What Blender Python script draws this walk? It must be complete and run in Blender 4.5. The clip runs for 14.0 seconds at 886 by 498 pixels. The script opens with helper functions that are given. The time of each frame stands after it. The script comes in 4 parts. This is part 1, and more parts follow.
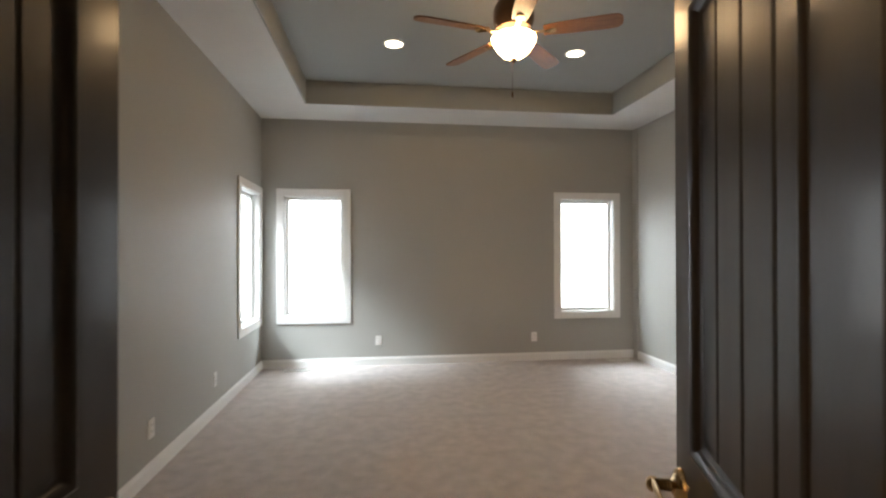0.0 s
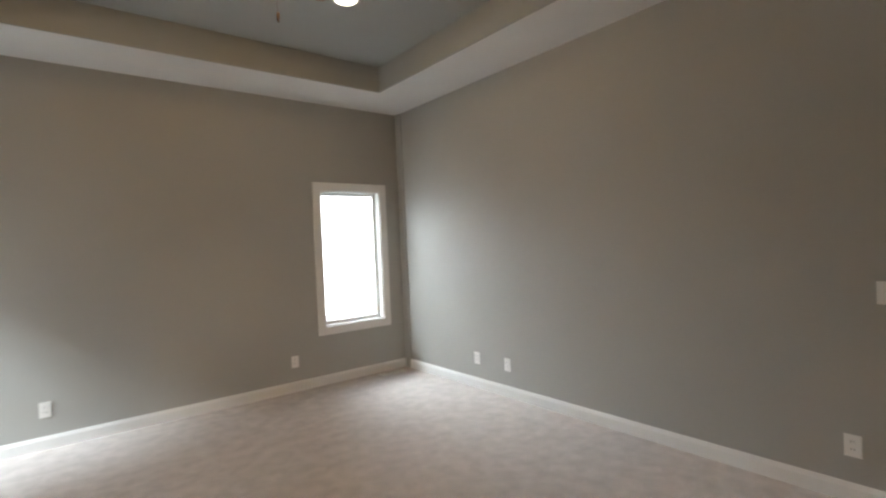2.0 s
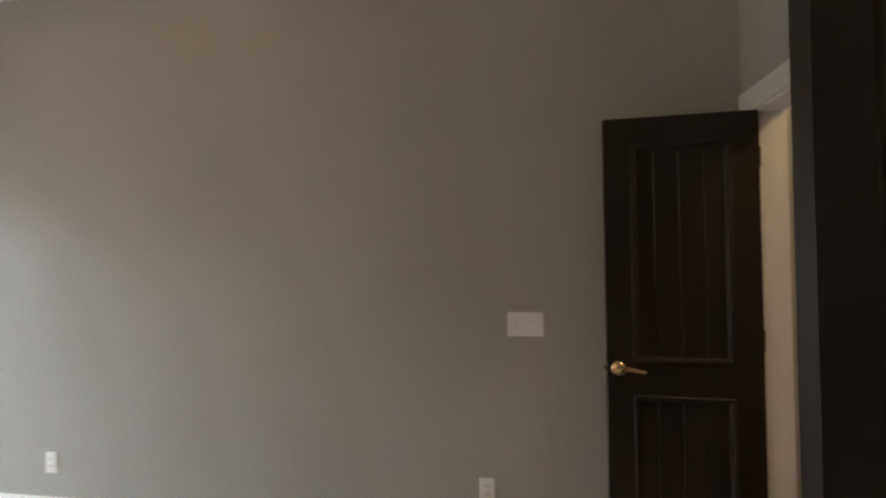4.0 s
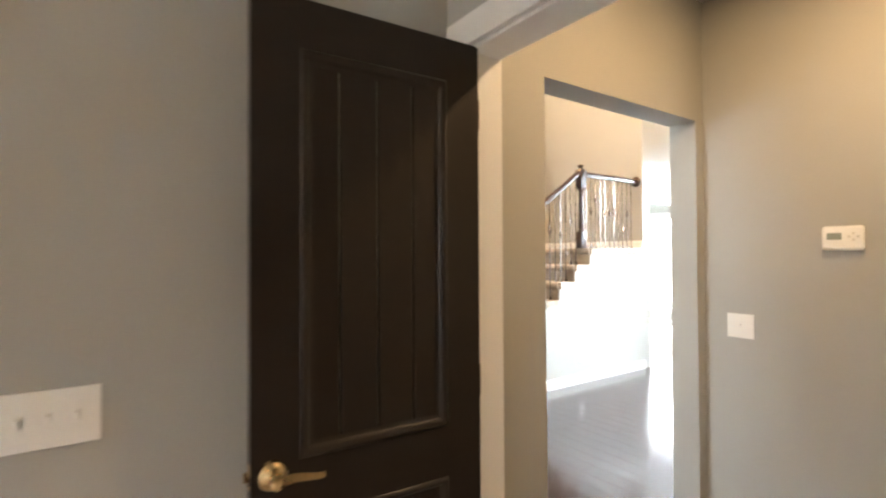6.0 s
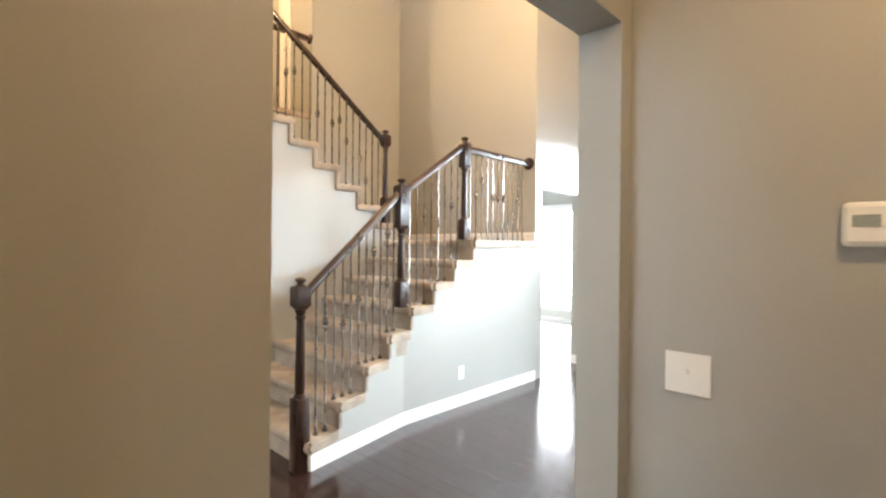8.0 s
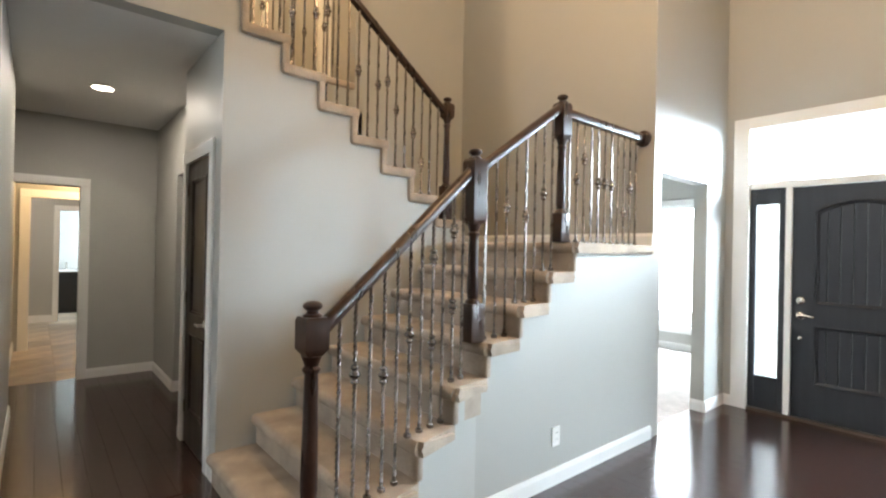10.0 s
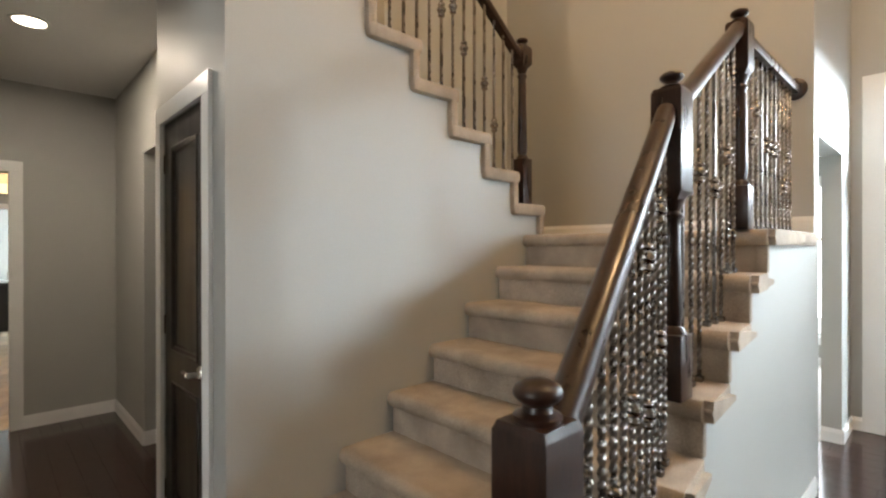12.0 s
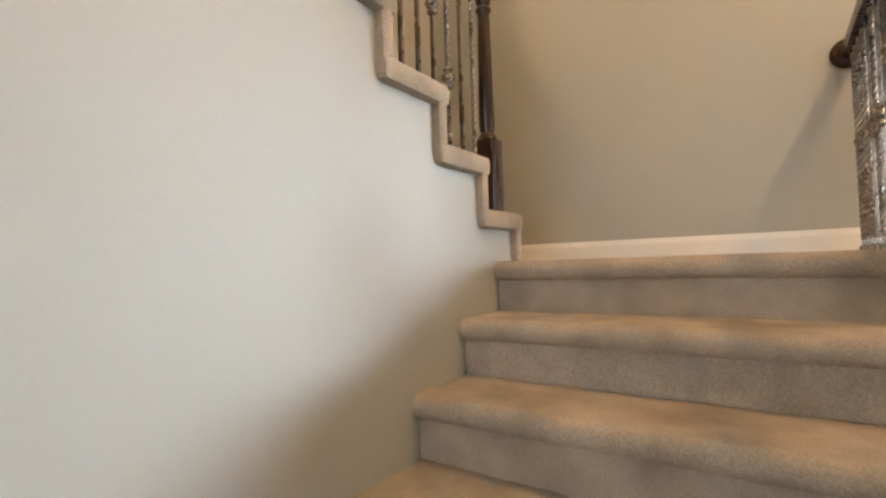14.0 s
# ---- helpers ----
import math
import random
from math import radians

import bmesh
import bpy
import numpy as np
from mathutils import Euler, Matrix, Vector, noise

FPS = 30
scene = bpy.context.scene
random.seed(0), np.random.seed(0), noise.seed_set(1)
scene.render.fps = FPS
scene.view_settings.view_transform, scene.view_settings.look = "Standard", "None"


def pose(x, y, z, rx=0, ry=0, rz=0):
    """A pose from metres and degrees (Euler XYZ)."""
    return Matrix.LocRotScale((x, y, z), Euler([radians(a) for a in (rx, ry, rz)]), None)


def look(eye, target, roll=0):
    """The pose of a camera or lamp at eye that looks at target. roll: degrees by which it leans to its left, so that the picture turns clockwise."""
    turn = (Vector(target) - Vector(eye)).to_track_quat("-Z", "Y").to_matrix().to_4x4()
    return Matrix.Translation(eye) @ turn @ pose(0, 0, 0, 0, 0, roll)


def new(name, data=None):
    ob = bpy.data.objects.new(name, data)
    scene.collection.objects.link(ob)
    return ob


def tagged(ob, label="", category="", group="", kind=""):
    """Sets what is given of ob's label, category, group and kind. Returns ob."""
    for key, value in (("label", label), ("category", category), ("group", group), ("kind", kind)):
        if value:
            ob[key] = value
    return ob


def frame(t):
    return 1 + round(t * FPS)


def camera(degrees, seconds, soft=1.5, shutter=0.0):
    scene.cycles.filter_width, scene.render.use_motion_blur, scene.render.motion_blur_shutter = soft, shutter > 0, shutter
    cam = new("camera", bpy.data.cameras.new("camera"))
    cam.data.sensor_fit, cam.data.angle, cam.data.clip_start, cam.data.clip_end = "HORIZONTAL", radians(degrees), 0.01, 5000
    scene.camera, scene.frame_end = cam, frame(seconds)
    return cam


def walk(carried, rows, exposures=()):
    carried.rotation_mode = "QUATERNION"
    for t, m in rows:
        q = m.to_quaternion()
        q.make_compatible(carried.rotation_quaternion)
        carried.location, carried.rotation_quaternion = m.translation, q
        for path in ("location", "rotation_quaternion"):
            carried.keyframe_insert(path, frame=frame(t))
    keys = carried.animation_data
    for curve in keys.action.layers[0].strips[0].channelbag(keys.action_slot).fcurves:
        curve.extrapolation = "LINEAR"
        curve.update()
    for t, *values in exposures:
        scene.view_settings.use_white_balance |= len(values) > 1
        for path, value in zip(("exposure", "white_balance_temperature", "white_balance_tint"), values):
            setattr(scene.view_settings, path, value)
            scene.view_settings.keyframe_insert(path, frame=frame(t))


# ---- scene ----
cam = camera(85.1, 14.0, soft=2.2, shutter=0.3)
PATH = [
    (0, (-0.138, 0.132, 1.39), (0.118, 2.116, 1.401), -0.1),
    (0.5, (-0.125, 0.426, 1.407), (0.314, 2.378, 1.414), -0.4),
    (1, (-0.14, 0.679, 1.42), (0.532, 2.562, 1.415), -0.6),
    (1.5, (-0.109, 1.021, 1.433), (0.85, 2.776, 1.417), -1.4),
    (2, (-0.032, 1.292, 1.447), (1.212, 2.857, 1.423), -2.5),
    (2.5, (0.046, 1.477, 1.431), (1.548, 2.796, 1.402), -2.6),
    (3, (0.33, 1.655, 1.426), (2.05, 2.676, 1.407), -0.8),
    (3.5, (0.601, 1.707, 1.436), (2.461, 2.44, 1.447), -1.4),
    (3.7, (0.669, 1.759, 1.436), (2.584, 2.337, 1.459), -1.2),
    (5.8, (1.834, 1.736, 1.426), (3.543, 0.696, 1.446), -0.2),
    (6, (1.918, 1.653, 1.426), (3.564, 0.516, 1.455), -0.3),
    (6.5, (2.118, 1.408, 1.418), (3.614, 0.081, 1.447), -0.8),
    (7, (2.272, 1.148, 1.416), (3.651, -0.301, 1.415), -0.1),
    (7.2, (2.328, 1.037, 1.418), (3.678, -0.438, 1.405), -0.0),
    (9.3, (3.238, -0.007, 1.44), (4.725, -1.345, 1.451), 1.3),
    (9.5, (3.365, -0.076, 1.436), (4.865, -1.398, 1.446), 1.2),
    (10, (3.667, -0.2, 1.436), (5.196, -1.49, 1.443), 1.2),
    (10.5, (3.996, -0.26, 1.435), (5.532, -1.541, 1.445), 1.0),
    (11, (4.322, -0.308, 1.418), (5.851, -1.597, 1.439), 0.4),
    (11.5, (4.654, -0.356, 1.425), (6.154, -1.679, 1.435), -0.1),
    (12, (4.951, -0.416, 1.428), (6.402, -1.792, 1.424), -0.1),
    (12.5, (5.188, -0.527, 1.428), (6.591, -1.952, 1.408), -0.2),
    (13, (5.442, -0.716, 1.457), (6.761, -2.219, 1.428), -1.16),
    (13.5, (5.766, -0.955, 1.456), (6.941, -2.57, 1.495), -1.23),
    (14, (5.904, -1.206, 1.497), (7.029, -2.857, 1.567), -1.64),
]
walk(cam, [(t, look(eye, target, roll)) for t, eye, target, roll in PATH],
     exposures=[(0.0, 0.16, 6750, 11), (3.7, 0.2, 6700, 11), (5.8, 1.55, 6800, 12), (6.5, 1.15, 6950, 12), (7.2, 1.1, 6950, 12), (9.3, 0.7, 6450, 10), (10.3, 0.36, 6500, 10), (11.5, 0.22, 6650, 11), (12.6, 0.27, 7150, 13), (13.2, 0.38, 7300, 14), (14.0, 0.55, 7050, 13)])

# ---- world and light ----
world = bpy.data.worlds.new("world")
scene.world = world
world.use_nodes = True
sky = world.node_tree.nodes.new("ShaderNodeTexSky")
sky.sky_type = 'NISHITA'
sky.sun_disc = False
sky.sun_elevation, sky.sun_rotation = radians(38), radians(200)
world.node_tree.links.new(sky.outputs[0], world.node_tree.nodes["Background"].inputs[0])
world.node_tree.nodes["Background"].inputs[1].default_value = 0.12

DAY = (0.76, 0.90, 1.0)
BLUE = (0.71, 0.87, 1.0)
WARM = (1.0, 0.66, 0.34)
SOFT = (1.0, 0.88, 0.74)
CANS, TZ = (-0.02, 1.66), 3.235


def area(name, loc, target, sx, sy, power, color):
    d = bpy.data.lights.new(name, 'AREA')
    d.shape, d.size, d.size_y, d.energy, d.color = 'RECTANGLE', sx, sy, power, color
    ob = new(name, d)
    ob.matrix_world = look(loc, target)
    return ob


# sky light standing in the window openings, and added lamps where noted
area("bedroom_window_light", (-1.2, 7.6, 2.7), (-0.93, 6.1, 1.35), 3.0, 1.1, 170, DAY)
area("bedroom_window_light", (1.7, 7.6, 2.7), (2.52, 6.1, 1.35), 3.0, 1.1, 620, DAY)
area("bedroom_window_light", (-5.3, 4.1, 5.3), (-1.6, 5.65, 1.9), 3.2, 1.2, 1450, DAY)
# daylight lamp added in the bath's south wall, which has no window
area("bath_fill_light", (-0.6, -2.66, 1.5), (-0.6, 0, 1.3), 1.3, 1.1, 58, DAY)
area("dining_window_light", (7.2, -8.6, 2.6), (7.2, -6.6, 0.6), 2.6, 1.4, 400, DAY)
area("porch_sky_light", (2.2, -8.2, 3.3), (4.6, -5.4, 1.8), 4.2, 1.6, 3400, BLUE)
# added side light through the unseen room west of the foyer
area("unseen_room_light", (0.4, -5.95, 1.8), (5.5, -3.1, 1.55), 1.1, 0.6, 230, BLUE)
# added cool light behind the unseen north window
area("unseen_north_light", (5.1, 6.25, 2.6), (5.1, 0, 1.6), 2.5, 3.4, 38, DAY)
area("vanity_window_light", (16.2, -2.35, 1.6), (16.2, 0, 1.4), 1.0, 1.0, 110, DAY)
area("passage_lamp", (8.62, -0.606, 2.730), (8.62, -0.6061, 0), 0.12, 0.12, 16, SOFT)
# vestibule lamp is out of view, added for the warm light there
area("unseen_vestibule_lamp", (2.35, -0.10, 2.730), (2.35, -0.1001, 0), 0.12, 0.12, 9, WARM)
for cx in CANS:
    area("bedroom_lamp", (cx, 4.42, TZ - 0.015), (cx, 4.4201, 0), 0.12, 0.12, 4, WARM)


def bulb(name, loc, power, color, r=0.05):
    d = bpy.data.lights.new(name, 'POINT')
    d.energy, d.color, d.shadow_soft_size = power, color, r
    ob = new(name, d)
    ob.location = loc
    return ob


bulb("foyer_bulb", (4.6, -2.4, 4.5), 122, WARM, 0.09)
bulb("upper_hall_bulb", (8.5, -0.9, 5.2), 80, WARM)
bulb("bath_bulb", (-0.95, -1.2, 2.2), 80, WARM)
bulb("unseen_tile_room_bulb", (11.6, -0.9, 2.35), 45, WARM)
# second bulb added out of sight to brighten the far wall
bulb("unseen_tile_room_bulb", (13.4, 0.6, 2.4), 45, SOFT)
bulb("fan_bulb", (0.755, 3.30, 2.862), 68, WARM, 0.04)


# ---- materials ----
def mat(name, base, rough=0.6, metal=0.0, var=0.12, scale=3.0, grain=0.1, grain_scale=90.0,
        bump=0.1, bump_scale=None, emit=None, spec=0.5, stretch=None, coat=0.0, rnd=0.0):
    m = bpy.data.materials.new(name)
    m.use_nodes = True
    nt = m.node_tree
    b = nt.nodes["Principled BSDF"]
    b.inputs["Roughness"].default_value = rough
    b.inputs["Metallic"].default_value = metal
    b.inputs["Specular IOR Level"].default_value = spec
    b.inputs["Coat Weight"].default_value = coat
    b.inputs["Coat Roughness"].default_value = 0.12
    tc = nt.nodes.new("ShaderNodeTexCoord")
    mp = nt.nodes.new("ShaderNodeMapping")
    nt.links.new(tc.outputs["Object"], mp.inputs[0])
    if stretch:
        mp.inputs["Scale"].default_value = stretch
    n1 = nt.nodes.new("ShaderNodeTexNoise")
    n1.inputs["Scale"].default_value, n1.inputs["Detail"].default_value = scale, 5
    n2 = nt.nodes.new("ShaderNodeTexNoise")
    n2.inputs["Scale"].default_value, n2.inputs["Detail"].default_value = grain_scale, 3
    for n in (n1, n2):
        nt.links.new(mp.outputs[0], n.inputs["Vector"])

    def scaled(sock, amount):
        r = nt.nodes.new("ShaderNodeMapRange")
        r.inputs["From Min"].default_value, r.inputs["From Max"].default_value = 0.3, 0.7
        r.inputs["To Min"].default_value, r.inputs["To Max"].default_value = 1 - amount, 1 + amount
        nt.links.new(sock, r.inputs["Value"])
        return r.outputs[0]

    def mul(a, c):
        k = nt.nodes.new("ShaderNodeMath")
        k.operation = 'MULTIPLY'
        nt.links.new(a, k.inputs[0])
        nt.links.new(c, k.inputs[1])
        return k.outputs[0]
    f = mul(scaled(n1.outputs["Fac"], var), scaled(n2.outputs["Fac"], grain))
    if rnd:
        oi = nt.nodes.new("ShaderNodeObjectInfo")
        r = nt.nodes.new("ShaderNodeMapRange")
        r.inputs["To Min"].default_value, r.inputs["To Max"].default_value = 1 - rnd, 1 + rnd
        nt.links.new(oi.outputs["Random"], r.inputs["Value"])
        f = mul(f, r.outputs[0])
    v = nt.nodes.new("ShaderNodeVectorMath")
    v.operation = 'SCALE'
    v.inputs[0].default_value = base
    nt.links.new(f, v.inputs["Scale"])
    nt.links.new(v.outputs[0], b.inputs["Base Color"])
    rr = nt.nodes.new("ShaderNodeMath")
    rr.operation = 'MULTIPLY'
    rr.inputs[0].default_value = rough
    nt.links.new(scaled(n1.outputs["Fac"], 0.15), rr.inputs[1])
    nt.links.new(rr.outputs[0], b.inputs["Roughness"])
    if bump:
        bn = nt.nodes.new("ShaderNodeBump")
        bn.inputs["Strength"].default_value, bn.inputs["Distance"].default_value = bump, 0.004
        n3 = nt.nodes.new("ShaderNodeTexNoise")
        n3.inputs["Scale"].default_value = bump_scale or grain_scale
        nt.links.new(mp.outputs[0], n3.inputs["Vector"])
        nt.links.new(n3.outputs["Fac"], bn.inputs["Height"])
        nt.links.new(bn.outputs[0], b.inputs["Normal"])
    if emit:
        b.inputs["Emission Color"].default_value = (*emit[0], 1)
        b.inputs["Emission Strength"].default_value = emit[1]
    return m


PAINT = mat("greige_paint", (0.405, 0.402, 0.375), 0.55, var=0.03, scale=1.2, grain=0.02, grain_scale=250, bump=0.06, bump_scale=260)
TRAY_PAINT = mat("tray_grey_paint", (0.37, 0.385, 0.375), 0.6, var=0.03, scale=1.2, grain=0.02, grain_scale=250, bump=0.06, bump_scale=260)
CEIL = mat("ceiling_white", (0.78, 0.775, 0.76), 0.75, var=0.03, scale=1.5, grain=0.03, grain_scale=200, bump=0.12, bump_scale=180)
TRIM = mat("trim_white", (0.80, 0.795, 0.775), 0.35, var=0.02, scale=4, grain=0.02, grain_scale=160, bump=0.03)
CARPET = mat("carpet_beige", (0.56, 0.508, 0.48), 0.95, var=0.11, scale=9, grain=0.22, grain_scale=260, bump=0.8, bump_scale=330, spec=0.1)
STAIR_CARPET = mat("stair_carpet", (0.41, 0.34, 0.272), 0.95, var=0.22, scale=6, grain=0.22, grain_scale=260, bump=0.8, bump_scale=330, spec=0.1)
DARK_DOOR = mat("espresso_door_paint", (0.019, 0.0135, 0.011), 0.36, var=0.03, scale=1.5, grain=0.03, grain_scale=60, bump=0.03, bump_scale=30, stretch=(6, 6, 1), coat=0.12, spec=0.3)
FRONT_DOOR = mat("charcoal_door_paint", (0.019, 0.020, 0.025), 0.38, spec=0.35, var=0.15, scale=2, grain=0.12, grain_scale=60, bump=0.05, bump_scale=40, stretch=(12, 12, 1))
DARK_WOOD = mat("dark_stained_wood", (0.027, 0.0108, 0.006), 0.30, var=0.3, scale=3, grain=0.25, grain_scale=30, bump=0.05, stretch=(6, 6, 1), coat=0.2, spec=0.35)
IRON = mat("oil_rubbed_iron", (0.19, 0.17, 0.155), 0.28, metal=1.0, var=0.1, scale=9, grain=0.15, grain_scale=80, bump=0.1)
KNUCKLE = mat("polished_iron", (0.30, 0.27, 0.25), 0.16, metal=1.0, var=0.05, scale=9, grain=0.02, bump=0)
PLANK = mat("espresso_plank", (0.036, 0.017, 0.013), 0.18, var=0.3, scale=2.5, grain=0.3, grain_scale=22, bump=0.05, bump_scale=16, stretch=(1, 9, 9), rnd=0.12, coat=0.15)
GAP = mat("plank_gap", (0.008, 0.005, 0.004), 0.7, bump=0)
TILE = mat("sand_tile", (0.34, 0.275, 0.20), 0.4, var=0.4, scale=4, grain=0.1, grain_scale=40, bump=0.05, rnd=0.25)
GROUT = mat("grout", (0.34, 0.29, 0.23), 0.9, var=0.1, scale=8)
CHROME = mat("satin_nickel", (0.62, 0.58, 0.52), 0.25, metal=1.0, var=0.05, scale=10, bump=0)
BRASS = mat("antique_brass", (0.50, 0.36, 0.20), 0.28, metal=1.0, var=0.1, scale=10, bump=0)
HINGE = mat("bronze_hinge", (0.10, 0.07, 0.05), 0.4, metal=0.8, bump=0)
PLATE = mat("white_plate_plastic", (0.86, 0.85, 0.82), 0.35, var=0.02, grain=0.01, bump=0)
SLOT = mat("dark_slot", (0.05, 0.05, 0.05), 0.6, bump=0)
LCD = mat("grey_lcd", (0.28, 0.31, 0.27), 0.25, var=0.05, bump=0)
VENT = mat("vent_enamel", (0.70, 0.68, 0.63), 0.4, var=0.04, bump=0)
BLADE = mat("walnut_blade", (0.26, 0.115, 0.05), 0.35, var=0.25, scale=3, grain=0.25, grain_scale=30, bump=0.03, stretch=(1, 8, 8))
FAN_METAL = mat("bronze_fan", (0.13, 0.075, 0.045), 0.35, metal=0.8, var=0.15, scale=8, bump=0)
BOWL = mat("lit_frosted_glass", (0.9, 0.85, 0.75), 0.4, bump=0, emit=((1.0, 0.68, 0.36), 24.0))
LAMP = mat("lit_lamp_face", (0.9, 0.88, 0.8), 0.4, bump=0, emit=((1.0, 0.86, 0.66), 12.0))
VANITY = mat("black_vanity", (0.015, 0.012, 0.011), 0.35, var=0.1, bump=0)
STONE = mat("white_counter", (0.80, 0.80, 0.78), 0.2, var=0.06, scale=8, bump=0)
BRICK = mat("porch_brick", (0.42, 0.37, 0.33), 0.9, var=0.2, scale=8, grain=0.2, bump=0.4, rnd=0.2)
SAND = mat("porch_concrete", (0.55, 0.54, 0.52), 0.9, var=0.1, scale=2, bump=0.2)
GLASS = bpy.data.materials.new("window_glass")
GLASS.use_nodes = True
gb = GLASS.node_tree.nodes["Principled BSDF"]
gb.inputs["Transmission Weight"].default_value = 1.0
gb.inputs["Roughness"].default_value = 0.0
gb.inputs["IOR"].default_value = 1.45


# ---- mesh helpers ----
def part(name, bm, material, parent=None, label="", smooth=False):
    me = bpy.data.meshes.new(name)
    bmesh.ops.recalc_face_normals(bm, faces=bm.faces[:])
    bm.to_mesh(me)
    bm.free()
    if smooth:
        me.polygons.foreach_set("use_smooth", [True] * len(me.polygons))
        me.set_sharp_from_angle(angle=radians(40))
    me.materials.append(material)
    ob = new(name, me)
    if parent:
        ob.parent = parent
    if label:
        ob["label"] = label
    return ob


def empty(name, loc=(0, 0, 0)):
    ob = new(name)
    ob.location = loc
    return ob


def box(bm, x0, x1, y0, y1, z0, z1, bevel=0.0):
    b = bmesh.new()
    vs = [b.verts.new((x, y, z)) for x in (x0, x1) for y in (y0, y1) for z in (z0, z1)]
    for f in ((0, 1, 3, 2), (4, 6, 7, 5), (0, 4, 5, 1), (2, 3, 7, 6), (0, 2, 6, 4), (1, 5, 7, 3)):
        b.faces.new([vs[i] for i in f])
    if bevel:
        bmesh.ops.bevel(b, geom=b.edges[:], offset=bevel, segments=2, profile=0.5, affect='EDGES')
    me = bpy.data.meshes.new("tmp")
    b.to_mesh(me)
    b.free()
    bm.from_mesh(me)
    bpy.data.meshes.remove(me)
    return bm


def bx(*a, **k):
    return box(bmesh.new(), *a, **k)


def lathe(bm, profile, seg=20, cx=0.0, cy=0.0):
    rings = []
    for r, z in profile:
        rings.append([bm.verts.new((cx + r * math.cos(2 * math.pi * i / seg), cy + r * math.sin(2 * math.pi * i / seg), z)) for i in range(seg)])
    for a, b in zip(rings, rings[1:]):
        for i in range(seg):
            bm.faces.new((a[i], a[(i + 1) % seg], b[(i + 1) % seg], b[i]))
    bm.faces.new(rings[0][::-1])
    bm.faces.new(rings[-1])
    return bm


def extrude(bm, poly, fn, a, b):
    """A polygon of (u, v) pairs swept from a to b; fn(u, v, w) gives the place."""
    va = [bm.verts.new(fn(u, v, a)) for u, v in poly]
    vb = [bm.verts.new(fn(u, v, b)) for u, v in poly]
    n = len(poly)
    for i in range(n):
        bm.faces.new((va[i], va[(i + 1) % n], vb[(i + 1) % n], vb[i]))
    bm.faces.new(va[::-1])
    bm.faces.new(vb)
    return bm


def sweep(bm, p0, p1, profile):
    """A (side, up) profile along the line p0 to p1, ends cut upright."""
    p0, p1 = Vector(p0), Vector(p1)
    d = (p1 - p0)
    side = Vector((-d.y, d.x, 0)).normalized()
    rings = [[bm.verts.new(p + side * s + Vector((0, 0, u))) for s, u in profile] for p in (p0, p1)]
    n = len(profile)
    for i in range(n):
        bm.faces.new((rings[0][i], rings[0][(i + 1) % n], rings[1][(i + 1) % n], rings[1][i]))
    bm.faces.new(rings[0][::-1])
    bm.faces.new(rings[1])
    return bm


def wall(name, axis, c0, c1, a0, a1, z0, z1, holes=(), material=None):
    """An upright wall with openings. axis 'x': it runs along x between y = c0 and c1; axis 'y': along y between x = c0 and c1."""
    us = sorted({a0, a1, *[min(max(h[i], a0), a1) for h in holes for i in (0, 1)]})
    zs = sorted({z0, z1, *[min(max(h[i], z0), z1) for h in holes for i in (2, 3)]})
    solid = {}
    for i in range(len(us) - 1):
        for j in range(len(zs) - 1):
            u, z = (us[i] + us[i + 1]) / 2, (zs[j] + zs[j + 1]) / 2
            solid[i, j] = not any(h[0] < u < h[1] and h[2] < z < h[3] for h in holes)
    bm = bmesh.new()
    cache = {}

    def v(u, c, z):
        k = (u, c, z)
        if k not in cache:
            cache[k] = bm.verts.new((u, c, z) if axis == 'x' else (c, u, z))
        return cache[k]
    for (i, j), s in solid.items():
        if not s:
            continue
        u0, u1, w0, w1 = us[i], us[i + 1], zs[j], zs[j + 1]
        for c in (c0, c1):
            bm.faces.new((v(u0, c, w0), v(u1, c, w0), v(u1, c, w1), v(u0, c, w1)))
        for (di, dj), (p, q) in (((-1, 0), ((u0, w0), (u0, w1))), ((1, 0), ((u1, w0), (u1, w1))),
                                 ((0, -1), ((u0, w0), (u1, w0))), ((0, 1), ((u0, w1), (u1, w1)))):
            if not solid.get((i + di, j + dj), False):
                bm.faces.new((v(p[0], c0, p[1]), v(q[0], c0, q[1]), v(q[0], c1, q[1]), v(p[0], c1, p[1])))
    return tagged(part(name, bm, material or PAINT), kind="structure")


def struct(name, bm, material, label="", smooth=False):
    return tagged(part(name, bm, material, None, "", smooth), label=label, kind="structure")


# ---- plan ----
BX0, BX1, BY0, BY1, BZ = -1.545, 3.165, 0.77, 6.108, 2.985
BATHY, JOG = 0.45, 1.15
TX0, TX1, TY0, TY1, TZ = -0.945, 2.56, 1.40, 5.47, 3.235
VX, VY, OPT = 3.21, -0.89, 2.112
FX0, FY0 = 3.35, -5.365
SX, EX = 6.77, 7.77
HZ = 5.5
RISE, RUN = 0.1885, 0.2595
LOW0, UP1 = -1.0035, -3.02
LANDY = LOW0 - 7 * RUN
LZ, F2 = 8 * RISE, 16 * RISE
PASSZ = 2.745
BACKY = -3.905
BATH = (-0.655, 0.29)
ENTRY = (1.785, 3.062)


def outer(y):
    """The x of the staircase's open side, which flares out at the foot."""
    return 5.50 if y <= -2.0 else 5.50 - 0.19 * (y + 2.0)


